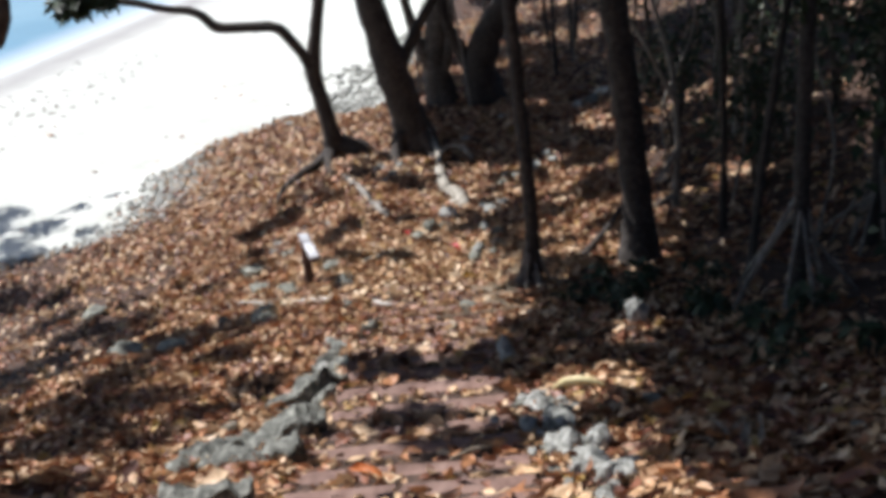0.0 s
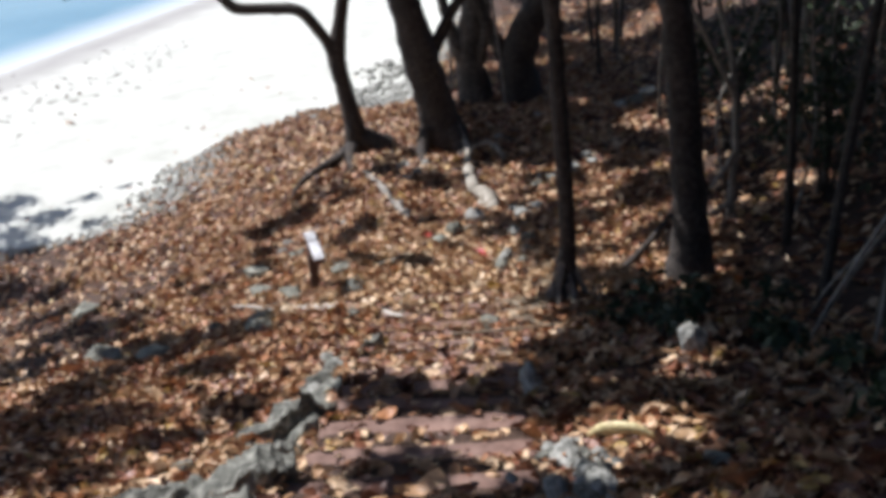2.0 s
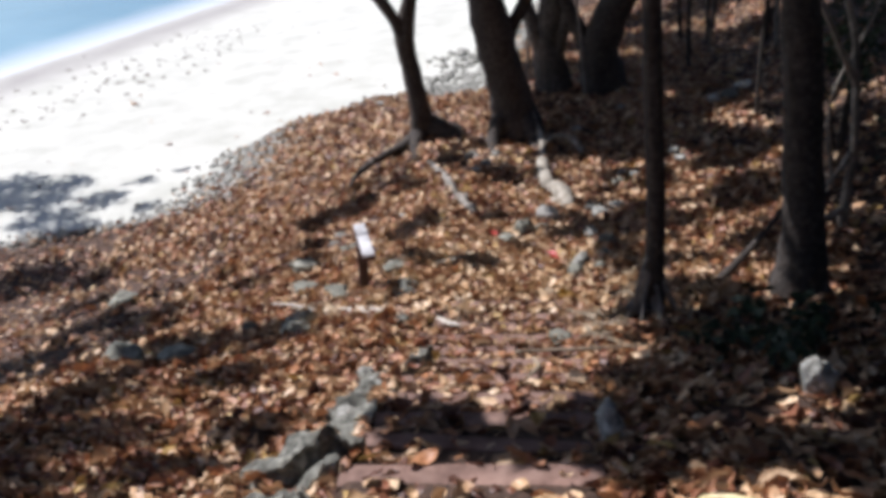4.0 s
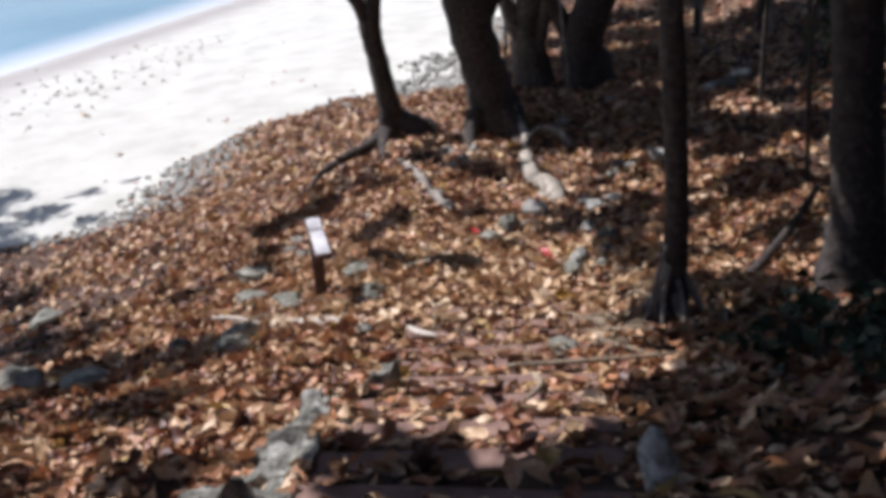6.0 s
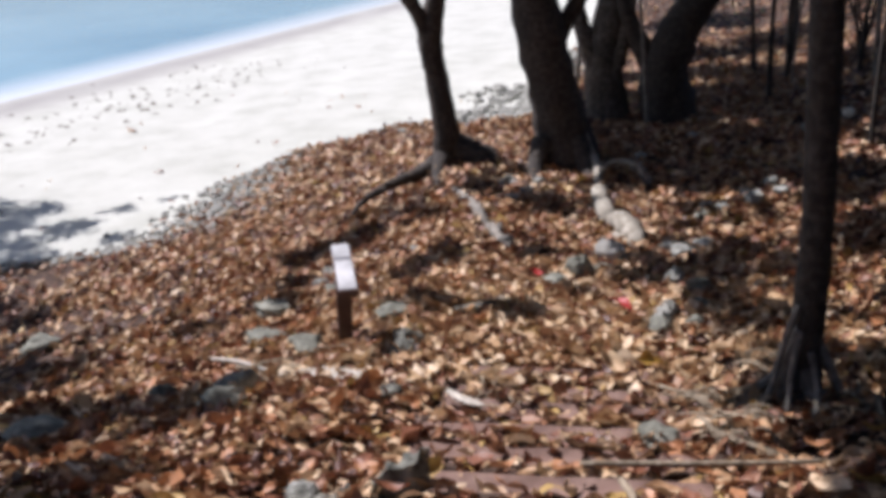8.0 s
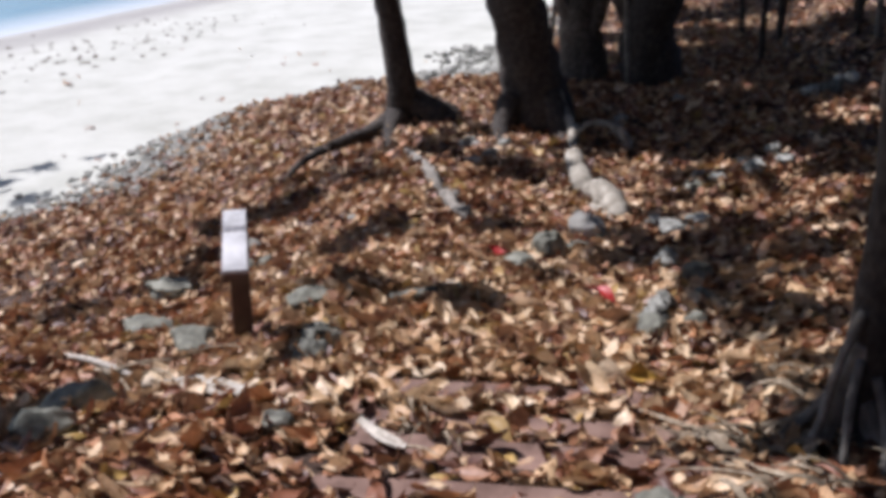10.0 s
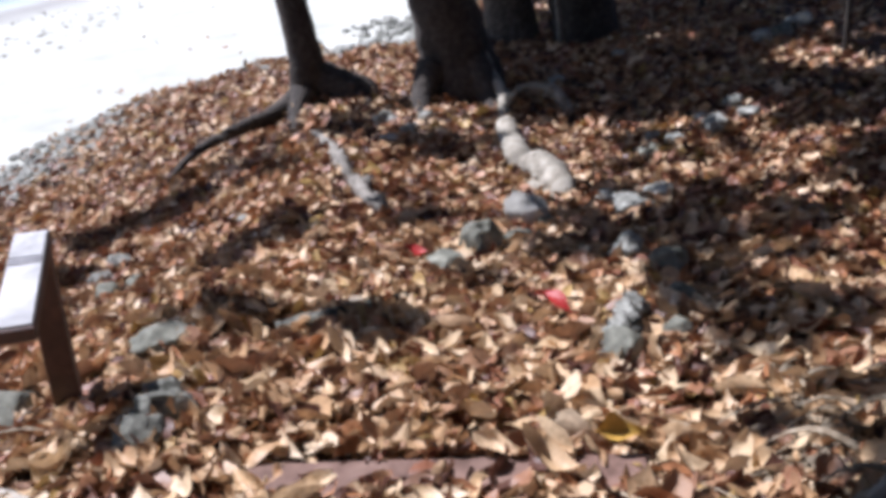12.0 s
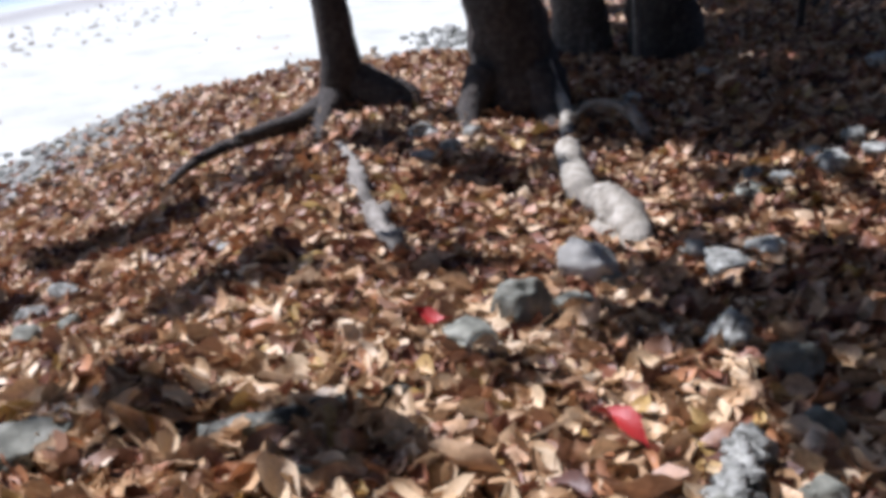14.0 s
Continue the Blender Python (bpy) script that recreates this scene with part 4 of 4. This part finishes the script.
for i, (x, y) in enumerate(((1.75, 9.0), (2.15, 9.5), (2.6, 8.7), (1.5, 9.7), (3.0, 9.9), (2.35, 7.7), (2.8, 7.2), (1.95, 10.2), (3.3, 7.6), (2.5, 6.2), (3.1, 6.0), (2.4, 10.5))):
    seedling(x, y, 500 + i)
thicket = random.Random(5)
for i in range(4):
    x, y, L = thicket.uniform(-0.4, 2.6), thicket.uniform(22.2, 26.5), thicket.uniform(3, 5)
    w, a = thicket.uniform(0.025, 0.05), thicket.uniform(-0.4, 0.4)
    tree(x, y, (("trunk", ((0, 0, -0.2), (a * 0.3, 0, L * 0.3), (a * 0.4 + thicket.uniform(-0.15, 0.15), 0, L * 0.6), (a, 0, L)), (w, w * 0.9, w * 0.8, w * 0.5)),),
         bark_pale, "thin pale hanging stem among the big trunks", sides=7, seed=70 + i)
for i in range(22):
    x, y = thicket.uniform(3.4, 9), thicket.uniform(15, 30)
    a, L = thicket.uniform(-0.5, 0.5), thicket.uniform(3.5, 6)
    w = thicket.uniform(0.025, 0.07)
    tree(x, y, (("trunk", ((0, 0, -0.2), (a * 0.3, 0.1, L * 0.3), (a * 0.5 + thicket.uniform(-0.2, 0.2), 0, L * 0.6), (a * L * 0.4, 0, L)), (w, w * 0.85, w * 0.7, w * 0.4)),),
         bark_pale if i % 3 == 0 else bark_dark, "thin bare sapling in the shaded thicket", sides=7, seed=40 + i)

for i in range(8):
    x, y, L = thicket.uniform(3.2, 6.2), thicket.uniform(9.8, 16), thicket.uniform(3.2, 4.6)
    a, b_ = thicket.uniform(-0.9, 0.9), thicket.uniform(-0.25, 0.25)
    tree(x, y, (("stem", ((0, 0, -0.1), (a * 0.25 + b_, 0, L * 0.3), (a * 0.6 - b_, 0.1, L * 0.65), (a, 0.1, L)), (0.022, 0.02, 0.018, 0.012)),),
         bark_pale, "thin pale liana hanging in the shaded thicket", sides=7, seed=90 + i, name="liana")


# ---------- roots, sticks and driftwood ----------
def stick(name, line, radii, mat, label, category, lift=0.6, **kw):
    pts = [(x, y, gz(x, y) + r * lift + e) for (x, y, e), r in zip(line, radii)]
    x0, y0, z0 = pts[0]
    ob = new(name, tube_mesh(name, [(a - x0, b - y0, c - z0) for a, b, c in pts], radii, mat, **kw))
    ob.location = (x0, y0, z0)
    return tagged(ob, label, category)


def lobed_root(label, strands):
    """A root that swells and pinches: one gnarled piece to each (name, line, radii)."""
    x0, y0, _ = strands[0][1][0]
    z0 = gz(x0, y0)
    foot = new("tree_root")
    foot.location = (x0, y0, z0)
    for k, (name, line, radii) in enumerate(strands):
        pts = [(x - x0, y - y0, gz(x, y) + r * 0.55 + e - z0) for (x, y, e), r in zip(line, radii)]
        part(name, tube_mesh(name, pts, radii, root_mat, sides=16, rough=0.13, seed=3.0 + k * 2.3, steps=7), foot)
    return tagged(foot, label, "root")


lobed_root("thick pale knobbly root snaking over the leaves", (
    ("strand", ((-0.12, 19.95, 0.5), (-0.06, 19.85, 0.32), (0.0, 19.7, 0.2), (0.08, 19.4, 0.10), (0.07, 19.05, 0.04), (0.10, 18.6, 0.02), (0.10, 18.2, 0.0)), (0.05, 0.06, 0.07, 0.065, 0.055, 0.06, 0.06)),
    ("lobe", ((0.10, 18.5, -0.02), (0.08, 18.25, 0.04), (0.09, 17.9, 0.04), (0.12, 17.6, -0.03)), (0.03, 0.095, 0.10, 0.05)),
    ("lobe", ((0.07, 17.75, -0.02), (0.11, 17.5, 0.04), (0.16, 17.1, 0.03), (0.24, 16.8, -0.04)), (0.05, 0.105, 0.11, 0.05)),
    ("lobe", ((0.2, 17.0, -0.02), (0.28, 16.75, 0.05), (0.38, 16.4, 0.06), (0.46, 16.12, 0.02), (0.48, 15.95, -0.08)), (0.06, 0.12, 0.135, 0.10, 0.03)),
    ("lobe", ((0.22, 16.62, -0.03), (0.24, 16.42, 0.0), (0.32, 16.15, 0.0), (0.44, 15.95, -0.05)), (0.03, 0.06, 0.065, 0.03))))
stick("tree_root", ((0.12, 19.3, 0.05), (0.25, 19.35, 0.20), (0.45, 19.3, 0.24), (0.62, 19.2, 0.18), (0.78, 19.1, -0.02)), (0.035, 0.035, 0.035, 0.06, 0.05), root_mat, "short pale arching root beside the trunk", "root", rough=0.25, seed=5)
stick("tree_root", ((-1.9, 18.9, 0.0), (-1.55, 17.75, 0.03), (-1.36, 17.0, 0.04), (-1.22, 16.66, 0.0), (-1.14, 16.4, 0.05), (-1.03, 16.12, 0.04), (-0.93, 15.85, 0.03), (-0.86, 15.65, -0.05)), (0.035, 0.05, 0.06, 0.045, 0.085, 0.05, 0.075, 0.03), bark_pale, "pale lumpy surface root among dry leaves", "root", rough=0.55, sides=14, seed=8)
stick("branch", ((-1.2, 13.45, 0.02), (-0.97, 13.53, 0.03), (-0.80, 13.72, 0.03), (-0.5, 14.0, 0.02)), (0.03, 0.045, 0.04, 0.02), stone_mat, "grey rotting branch lying in the leaves", "branch", rough=0.3, seed=9)
stick("driftwood", ((0.60, 13.46, 0.03), (0.57, 13.36, 0.10), (0.53, 13.25, 0.11), (0.50, 13.12, 0.07), (0.44, 13.0, 0.06), (0.38, 12.9, 0.0)), (0.025, 0.06, 0.045, 0.065, 0.05, 0.03), coral_mat, "white gnarled driftwood lying in dry leaves", "driftwood", rough=0.55, sides=18, seed=10, steps=9)
stick("branch", ((3.0, 13.9, 0.5), (2.5, 13.1, 0.25), (2.0, 12.3, 0.06), (1.8, 11.95, 0.0)), (0.03, 0.04, 0.045, 0.05), bark_dark, "dark fallen branch propped in the shade", "branch", seed=12)
stick("branch", ((-3.3, 12.9, 0.05), (-2.82, 12.46, 0.09), (-2.55, 12.28, 0.09), (-2.36, 12.14, 0.07)), (0.012, 0.02, 0.02, 0.012), sheath_mat, "thin white bare stick lying on leaves", "stick", seed=23)


def palm_sheath(x0, y0, x1, y1, width, count, seed, label):
    """A flat dry sheath: fibrous strips side by side, drawn together at both ends."""
    r = random.Random(seed)
    foot = new("palm_sheath")
    foot.location = (x0, y0, gz(x0, y0))
    way = Vector((x1 - x0, y1 - y0, 0))
    side = Vector((-way.y, way.x, 0)).normalized()
    for k in range(count):
        lane = (k + 0.5) / count - 0.5
        u0, u1, lift = r.uniform(0, 0.12), r.uniform(0.86, 1.0), r.uniform(0.0, 0.012)
        verts, faces = [], []
        for j in range(13):
            u = u0 + (u1 - u0) * j / 12
            spread_ = width * math.sin(math.pi * min(1, 0.06 + 0.94 * u)) ** 0.7
            mid = way * u + side * (lane * spread_ + 0.006 * math.sin(7 * u + k))
            w = 0.62 * spread_ / count + 0.002
            z = gz(x0 + way.x * u, y0 + way.y * u) - gz(x0, y0) + 0.085 + lift - 0.35 * abs(lane) * spread_
            verts += [mid - side * w + Vector((0, 0, z - 0.006)), mid + Vector((0, 0, z + 0.007)), mid + side * w + Vector((0, 0, z - 0.006))]
        for j in range(12):
            q = j * 3
            faces += [(q, q + 1, q + 4, q + 3), (q + 1, q + 2, q + 5, q + 4)]
        part("fibre_strip", mesh_from("fibre_strip", verts, faces, sheath_mat), foot)
    return tagged(foot, label, "palm sheath")


palm_sheath(-2.38, 12.14, -1.40, 11.48, 0.15, 6, 13, "pale dry palm sheath lying flat on leaves")
palm_sheath(-0.98, 11.26, -0.70, 10.90, 0.06, 3, 24, "white frayed sheath scrap beside a step")
stick("branch", ((-5.2, 9.0, 0.03), (-4.3, 9.2, 0.04), (-3.4, 9.5, 0.04)), (0.015, 0.02, 0.012), root_mat, "thin pale stick on the leafy bank", "stick", seed=14)
stick("branch", ((-0.15, 9.75, 0.10), (0.5, 9.85, 0.09), (0.95, 9.95, 0.09)), (0.012, 0.016, 0.01), frond_mat, "long pale twig across a step", "twig", seed=15)
stick("branch", ((0.02, 9.55, 0.09), (0.06, 9.25, 0.08), (-0.02, 8.95, 0.08)), (0.014, 0.02, 0.012), frond_mat, "curved pale twig lying on a step", "twig", seed=16)


def dead_frond(x, y, turn, L, seed, count=9):
    """Dry strap leaves in a loose tuft."""
    r = random.Random(seed)
    foot = new("dead_frond")
    foot.location = (x, y, gz(x, y))
    for k in range(count):
        a = turn + r.gauss(0, 0.45)
        l, w = L * r.uniform(0.4, 1.0), r.uniform(0.010, 0.028)
        ox, oy = r.gauss(0, 0.12), r.gauss(0, 0.12)
        h, bend = r.uniform(0.02, 0.12), r.uniform(-0.5, 0.5)
        verts, faces = [], []
        for j in range(7):
            u = j / 6
            px = ox + math.cos(a + bend * u) * l * u
            py = oy + math.sin(a + bend * u) * l * u
            pz = gz(x + px, y + py) - gz(x, y) + 0.04 + h * math.sin(math.pi * u)
            ww = w * (1.05 - u)
            sx_, sy_ = -math.sin(a) * ww, math.cos(a) * ww
            verts += [(px - sx_, py - sy_, pz + ww), (px, py, pz), (px + sx_, py + sy_, pz + ww)]
        for j in range(6):
            q = j * 3
            faces += [(q, q + 1, q + 4, q + 3), (q + 1, q + 2, q + 5, q + 4)]
        part("blade", mesh_from("blade", verts, faces, frond_mat), foot)
    tagged(foot, "tuft of pale dry strap leaves on the ground", "dead frond", "dead fronds beside the path")


for i, (x, y, a, L) in enumerate(((1.0, 11.6, 2.9, 0.7), (0.75, 11.2, 2.6, 0.8), (1.15, 12.2, 3.6, 0.5), (0.75, 10.3, 2.8, 0.4), (-0.8, 11.15, -1.0, 0.25), (1.4, 10.9, 2.2, 0.6),
                                  (1.6, 4.5, 1.2, 0.4), (2.6, 6.6, 2.0, 0.6), (-2.55, 12.3, -0.5, 0.9), (0.9, 10.7, 2.9, 0.6), (1.25, 11.9, 3.0, 0.7), (1.2, 12.5, 3.4, 0.4), (0.8, 11.3, 0.2, 0.45))):
    dead_frond(x, y, a, L, 60 + i)


# ---------- fallen leaves ----------
def leaf_shape(seed, rows=5, cols=3):
    """A crumpled dry leaf 1 long, broadest near its tip."""
    r = np.random.default_rng(seed)
    u = np.linspace(0, 1, rows)
    w = np.interp(u, (0, 0.25, 0.5, 0.72, 0.9, 1), (0.02, 0.13, 0.23, 0.27, 0.17, 0.015)) * r.uniform(0.8, 1.2)
    curl, cup, twist = r.uniform(-0.5, 0.9), r.uniform(0.1, 1.3), r.uniform(-1.0, 1.0)
    ph = r.uniform(0, 6.28, 4)
    v = []
    for a, b in zip(u, w):
        mz, t = curl * (a - 0.5) ** 2 * 1.6, twist * (a - 0.5)
        for s in np.linspace(-1, 1, cols):
            th = cup * abs(s)
            bx = np.sign(s) * b * (math.sin(th) / cup if abs(cup) > 0.02 else abs(s))
            bz = b * (1 - math.cos(th)) / cup * 1.6 if abs(cup) > 0.02 else 0.0
            wave = 0.06 * abs(s) * math.sin(9 * a + ph[0] + (2.5 if s > 0 else 0)) + 0.035 * math.sin(5 * a + ph[1]) * math.cos(3 * s + ph[2])
            v.append((bx, a - 0.5 + 0.03 * math.sin(4 * s + ph[3]), mz + bz + s * b * t + wave))
    f = [(cols * j + k, cols * j + k + 1, cols * (j + 1) + k + 1, cols * (j + 1) + k) for j in range(rows - 1) for k in range(cols - 1)]
    return np.array(v, float), np.array(f)


SHAPES = [leaf_shape(s) for s in range(20)]
FINE = [leaf_shape(s, 7, 5) for s in range(24)]


def leaf_field(n, xs, ys, size, seed, keep, shapes):
    """Verts and faces of n fallen leaves strewn over a stretch of ground."""
    r = np.random.default_rng(seed)
    x, y = r.uniform(*xs, n), r.uniform(*ys, n)
    ok = keep(x, y, r)
    x, y = x[ok], y[ok]
    m = len(x)
    e = 0.15
    z = ground_z(x, y)
    tx, ty = (ground_z(x + e, y) - z) / e, (ground_z(x, y + e) - z) / e
    L = size * np.clip(r.normal(1, 0.33, m), 0.35, 1.7)
    az = r.uniform(0, 2 * np.pi, m)
    tip, bank = r.normal(0, 0.40, m), r.normal(0, 0.50, m)
    flip = r.random(m) < 0.35
    which = r.integers(0, len(shapes), m)
    V = np.stack([s[0] for s in shapes])[which]
    V[flip, :, 2] *= -1
    V *= L[:, None, None]
    ca, sa_ = np.cos(tip)[:, None], np.sin(tip)[:, None]
    yy, zz = V[..., 1] * ca - V[..., 2] * sa_, V[..., 1] * sa_ + V[..., 2] * ca
    cb, sb = np.cos(bank)[:, None], np.sin(bank)[:, None]
    xx, zz = V[..., 0] * cb + zz * sb, zz * cb - V[..., 0] * sb
    cz, sz = np.cos(az)[:, None], np.sin(az)[:, None]
    X, Y = xx * cz - yy * sz, xx * sz + yy * cz
    Z = zz + X * tx[:, None] + Y * ty[:, None]
    lift = r.uniform(-0.005, 0.08, m)
    out = np.stack([x[:, None] + X, y[:, None] + Y, (z + lift)[:, None] + Z], -1).reshape(-1, 3)
    F = (shapes[0][1][None] + (np.arange(m) * V.shape[1])[:, None, None]).reshape(-1, 4)
    return out, F


def fast_mesh(name, V, F, mat):
    me = bpy.data.meshes.new(name)
    me.vertices.add(len(V))
    me.vertices.foreach_set("co", V.astype(np.float32).ravel())
    me.loops.add(F.size)
    me.loops.foreach_set("vertex_index", F.astype(np.int32).ravel())
    me.polygons.add(len(F))
    me.polygons.foreach_set("loop_start", np.arange(0, F.size, 4, dtype=np.int32))
    me.update(calc_edges=True)
    me.polygons.foreach_set("use_smooth", np.ones(len(F), bool))
    me.materials.append(mat)
    return me


def on_bank(x, y, r):
    s = sandiness(x, y)
    return r.random(len(x)) > np.where(s > 0.97, 0.994, np.clip((s - 0.2) * 1.7, 0, 0.95))


def off_treads(x, y, r):
    """Fewer leaves on the treads of the steps."""
    inside = (x > STEP_L) & (x < STEP_R) & (y < 12.1)
    cover = np.interp(y, (7.2, 8.2, 10.2, 11.0), (0.28, 0.5, 0.6, 0.9))
    tread = np.abs(y[:, None] - np.array(STEP_Y)[None] + 0.04).min(1) < 0.10
    bare = (x > 1.15 + 0.25 * np.sin(3 * y)) & (y > 6.6) & (y < 11.3) & (r.random(len(x)) < 0.6)
    return on_bank(x, y, r) & ~bare & (~inside | (r.random(len(x)) < cover * np.where(tread, 0.2, 1.0)))


for label, n, xs, ys, size, seed, shapes in (("thick carpet of curled tan and brown dry leaves", 38000, (-5.0, 3.5), (3.0, 18.0), 0.130, 1, FINE),
                                             ("dry brown leaves strewn down the bank", 26000, (-13.0, 6.5), (8.0, 36.0), 0.155, 2, SHAPES),
                                             ("dry brown leaves heaped round the tree roots", 15000, (-8.0, 4.0), (17.5, 30.0), 0.15, 5, SHAPES),
                                             ("dry leaves in the shade of the thicket", 6000, (1.5, 12.0), (2.0, 46.0), 0.18, 3, SHAPES),
                                             ("dry leaves over the upper bank", 20000, (-11.0, 8.0), (-8.0, 8.0), 0.17, 4, SHAPES)):
    V, F = leaf_field(n, xs, ys, size, seed, off_treads, shapes)
    tagged(new("leaf_litter", fast_mesh("leaf_litter", V, F, litter_mat)), label, "leaf litter", kind="stuff")

V, F = leaf_field(2900, (-2.6, 2.0), (11.3, 15.2), 0.175, 9, off_treads, FINE)
tagged(new("leaf_litter", fast_mesh("leaf_litter", V, F, pale_litter_mat)), "drift of large pale golden dry leaves below the steps", "leaf litter", kind="stuff")

# leaves that can be told apart, round the foot of the steps
leaf_meshes = [mesh_from("fallen_leaf", s[0].tolist(), s[1].tolist(), fallen_mat) for s in FINE]
lr = random.Random(21)


def fallen_leaf(x, y, L, turn, me, label, group="", lift=0.055):
    ob = new("fallen_leaf", me)
    ob.matrix_basis = pose(x, y, gz(x, y) + lift, lr.gauss(6, 15), lr.gauss(0, 15), turn) @ Matrix.Diagonal((L, L, L, 1))
    return tagged(ob, label, "leaf", group)


for k in range(300):
    fx, fy = lr.uniform(-1.5, 1.5), lr.uniform(11.2, 14.6)
    if STEP_L < fx < STEP_R and min(abs(fy - t + 0.04) for t in STEP_Y) < 0.14:
        continue
    fallen_leaf(fx, fy, lr.uniform(0.14, 0.23), lr.uniform(0, 360), leaf_meshes[k % 24],
                "large curled tan-brown dry leaf on the path", "large fallen leaves on the path", lr.uniform(0.04, 0.075))


def coloured(mat, k):
    return mesh_from("fallen_leaf", FINE[k][0].tolist(), FINE[k][1].tolist(), mat)


fallen_leaf(0.21, 13.52, 0.27, 49, coloured(red_mat, 3), "bright red leaf fallen on brown leaves", lift=0.12)
fallen_leaf(-0.55, 14.52, 0.17, 80, coloured(red_mat, 5), "red-orange leaf fallen beside a stone", lift=0.13)
fallen_leaf(-0.55, 4.55, 0.22, 70, coloured(orange_mat, 2), "orange leaf fallen on a step", lift=0.1)
fallen_leaf(0.33, 12.02, 0.2, 100, coloured(golden_mat, 9), "golden yellow leaf among tan leaves", lift=0.12)
fallen_leaf(3.0, 11.0, 0.2, 20, coloured(orange_mat, 6), "bright orange leaf in the shade", lift=0.1)
fallen_leaf(0.05, 11.75, 0.24, 60, coloured(fallen_mat, 7), "yellow-brown leaf at the foot of the steps", lift=0.13)

# a fresh yellow husk beside the steps and a twig on a tread
husk_mat = leaf_material("yellow_husk", ((0.0, (0.66, 0.58, 0.30)), (1.0, (0.72, 0.64, 0.36))), "object", 0.45)
stick("husk", ((0.78, 6.50, 0.07), (0.88, 6.46, 0.09), (1.04, 6.38, 0.09), (1.16, 6.32, 0.06)), (0.015, 0.05, 0.045, 0.012), husk_mat, "pale yellow seed husk lying on dry leaves", "husk", flat=0.55, rough=0.08, seed=21)
stick("twig", ((-0.06, 4.86, 0.06), (0.08, 5.0, 0.07), (0.26, 5.12, 0.06)), (0.008, 0.016, 0.01), frond_mat, "bent pale twig lying across a step", "twig", seed=22)

# wrack on the sand
wr = np.random.default_rng(31)
verts, faces = [], []
for k in range(190):
    y = wr.uniform(26, 43)
    s = abs(wr.normal(4.2, 1.7)) + 0.8
    x = -18.8 + 0.30 * (y - 40) + s * 1.044
    if float(sandiness(np.array(x), np.array(y))) < 0.9:
        continue
    z = gz(x, y)
    w = wr.uniform(0.04, 0.15)
    n0 = len(verts)
    a = wr.uniform(0, 6.28)
    for dx, dy, dz in ((-1, -0.5, 0), (1, -0.4, 0), (0.9, 0.5, 0), (-0.8, 0.6, 0), (0.1, 0.05, 0.5)):
        verts.append((x + w * (dx * math.cos(a) - dy * math.sin(a)), y + w * (dx * math.sin(a) + dy * math.cos(a)), z - 0.01 + w * dz))
    faces += [(n0, n0 + 1, n0 + 4), (n0 + 1, n0 + 2, n0 + 4), (n0 + 2, n0 + 3, n0 + 4), (n0 + 3, n0, n0 + 4)]
tagged(new("beach_wrack", mesh_from("beach_wrack", verts, faces, debris_mat)), "dark scraps of seaweed and leaves on white sand", "wrack", kind="stuff")

# coral rubble where the bank gives way to sand
cr = random.Random(41)
verts, faces = [], []
for k in range(2300):
    if k < 1300:
        y = cr.uniform(19.5, 26.5)
        x, w = float(np.interp(y, SAND_Y, SAND_X)) + cr.gauss(-0.75, 0.6), cr.uniform(0.025, 0.10)
    elif k < 1700:
        y = cr.uniform(26, 36)
        x, w = float(np.interp(y, SAND_Y, SAND_X)) + cr.gauss(-0.5, 0.5), cr.uniform(0.04, 0.13)
    else:
        y = cr.uniform(25.4, 35)
        x, w = cr.gauss(-1.8, 0.9), cr.uniform(0.05, 0.17)
    bm = bmesh.new()
    bmesh.ops.create_icosphere(bm, subdivisions=1, radius=w)
    z, n0 = gz(x, y), len(verts)
    f1, f2 = cr.uniform(0.6, 1.3), cr.uniform(0.4, 0.8)
    for v in bm.verts:
        q = v.co * (1 + 0.5 * noise.noise(v.co * 9 + Vector((k, 0, 0))))
        verts.append((x + q.x * f1, y + q.y, z + q.z * f2 + w * 0.2))
    faces += [tuple(n0 + v.index for v in f.verts) for f in bm.faces]
    bm.free()
tagged(new("coral_rubble", mesh_from("coral_rubble", verts, faces, coral_mat)), "grey coral rubble along the edge of the sand", "rubble", kind="stuff")
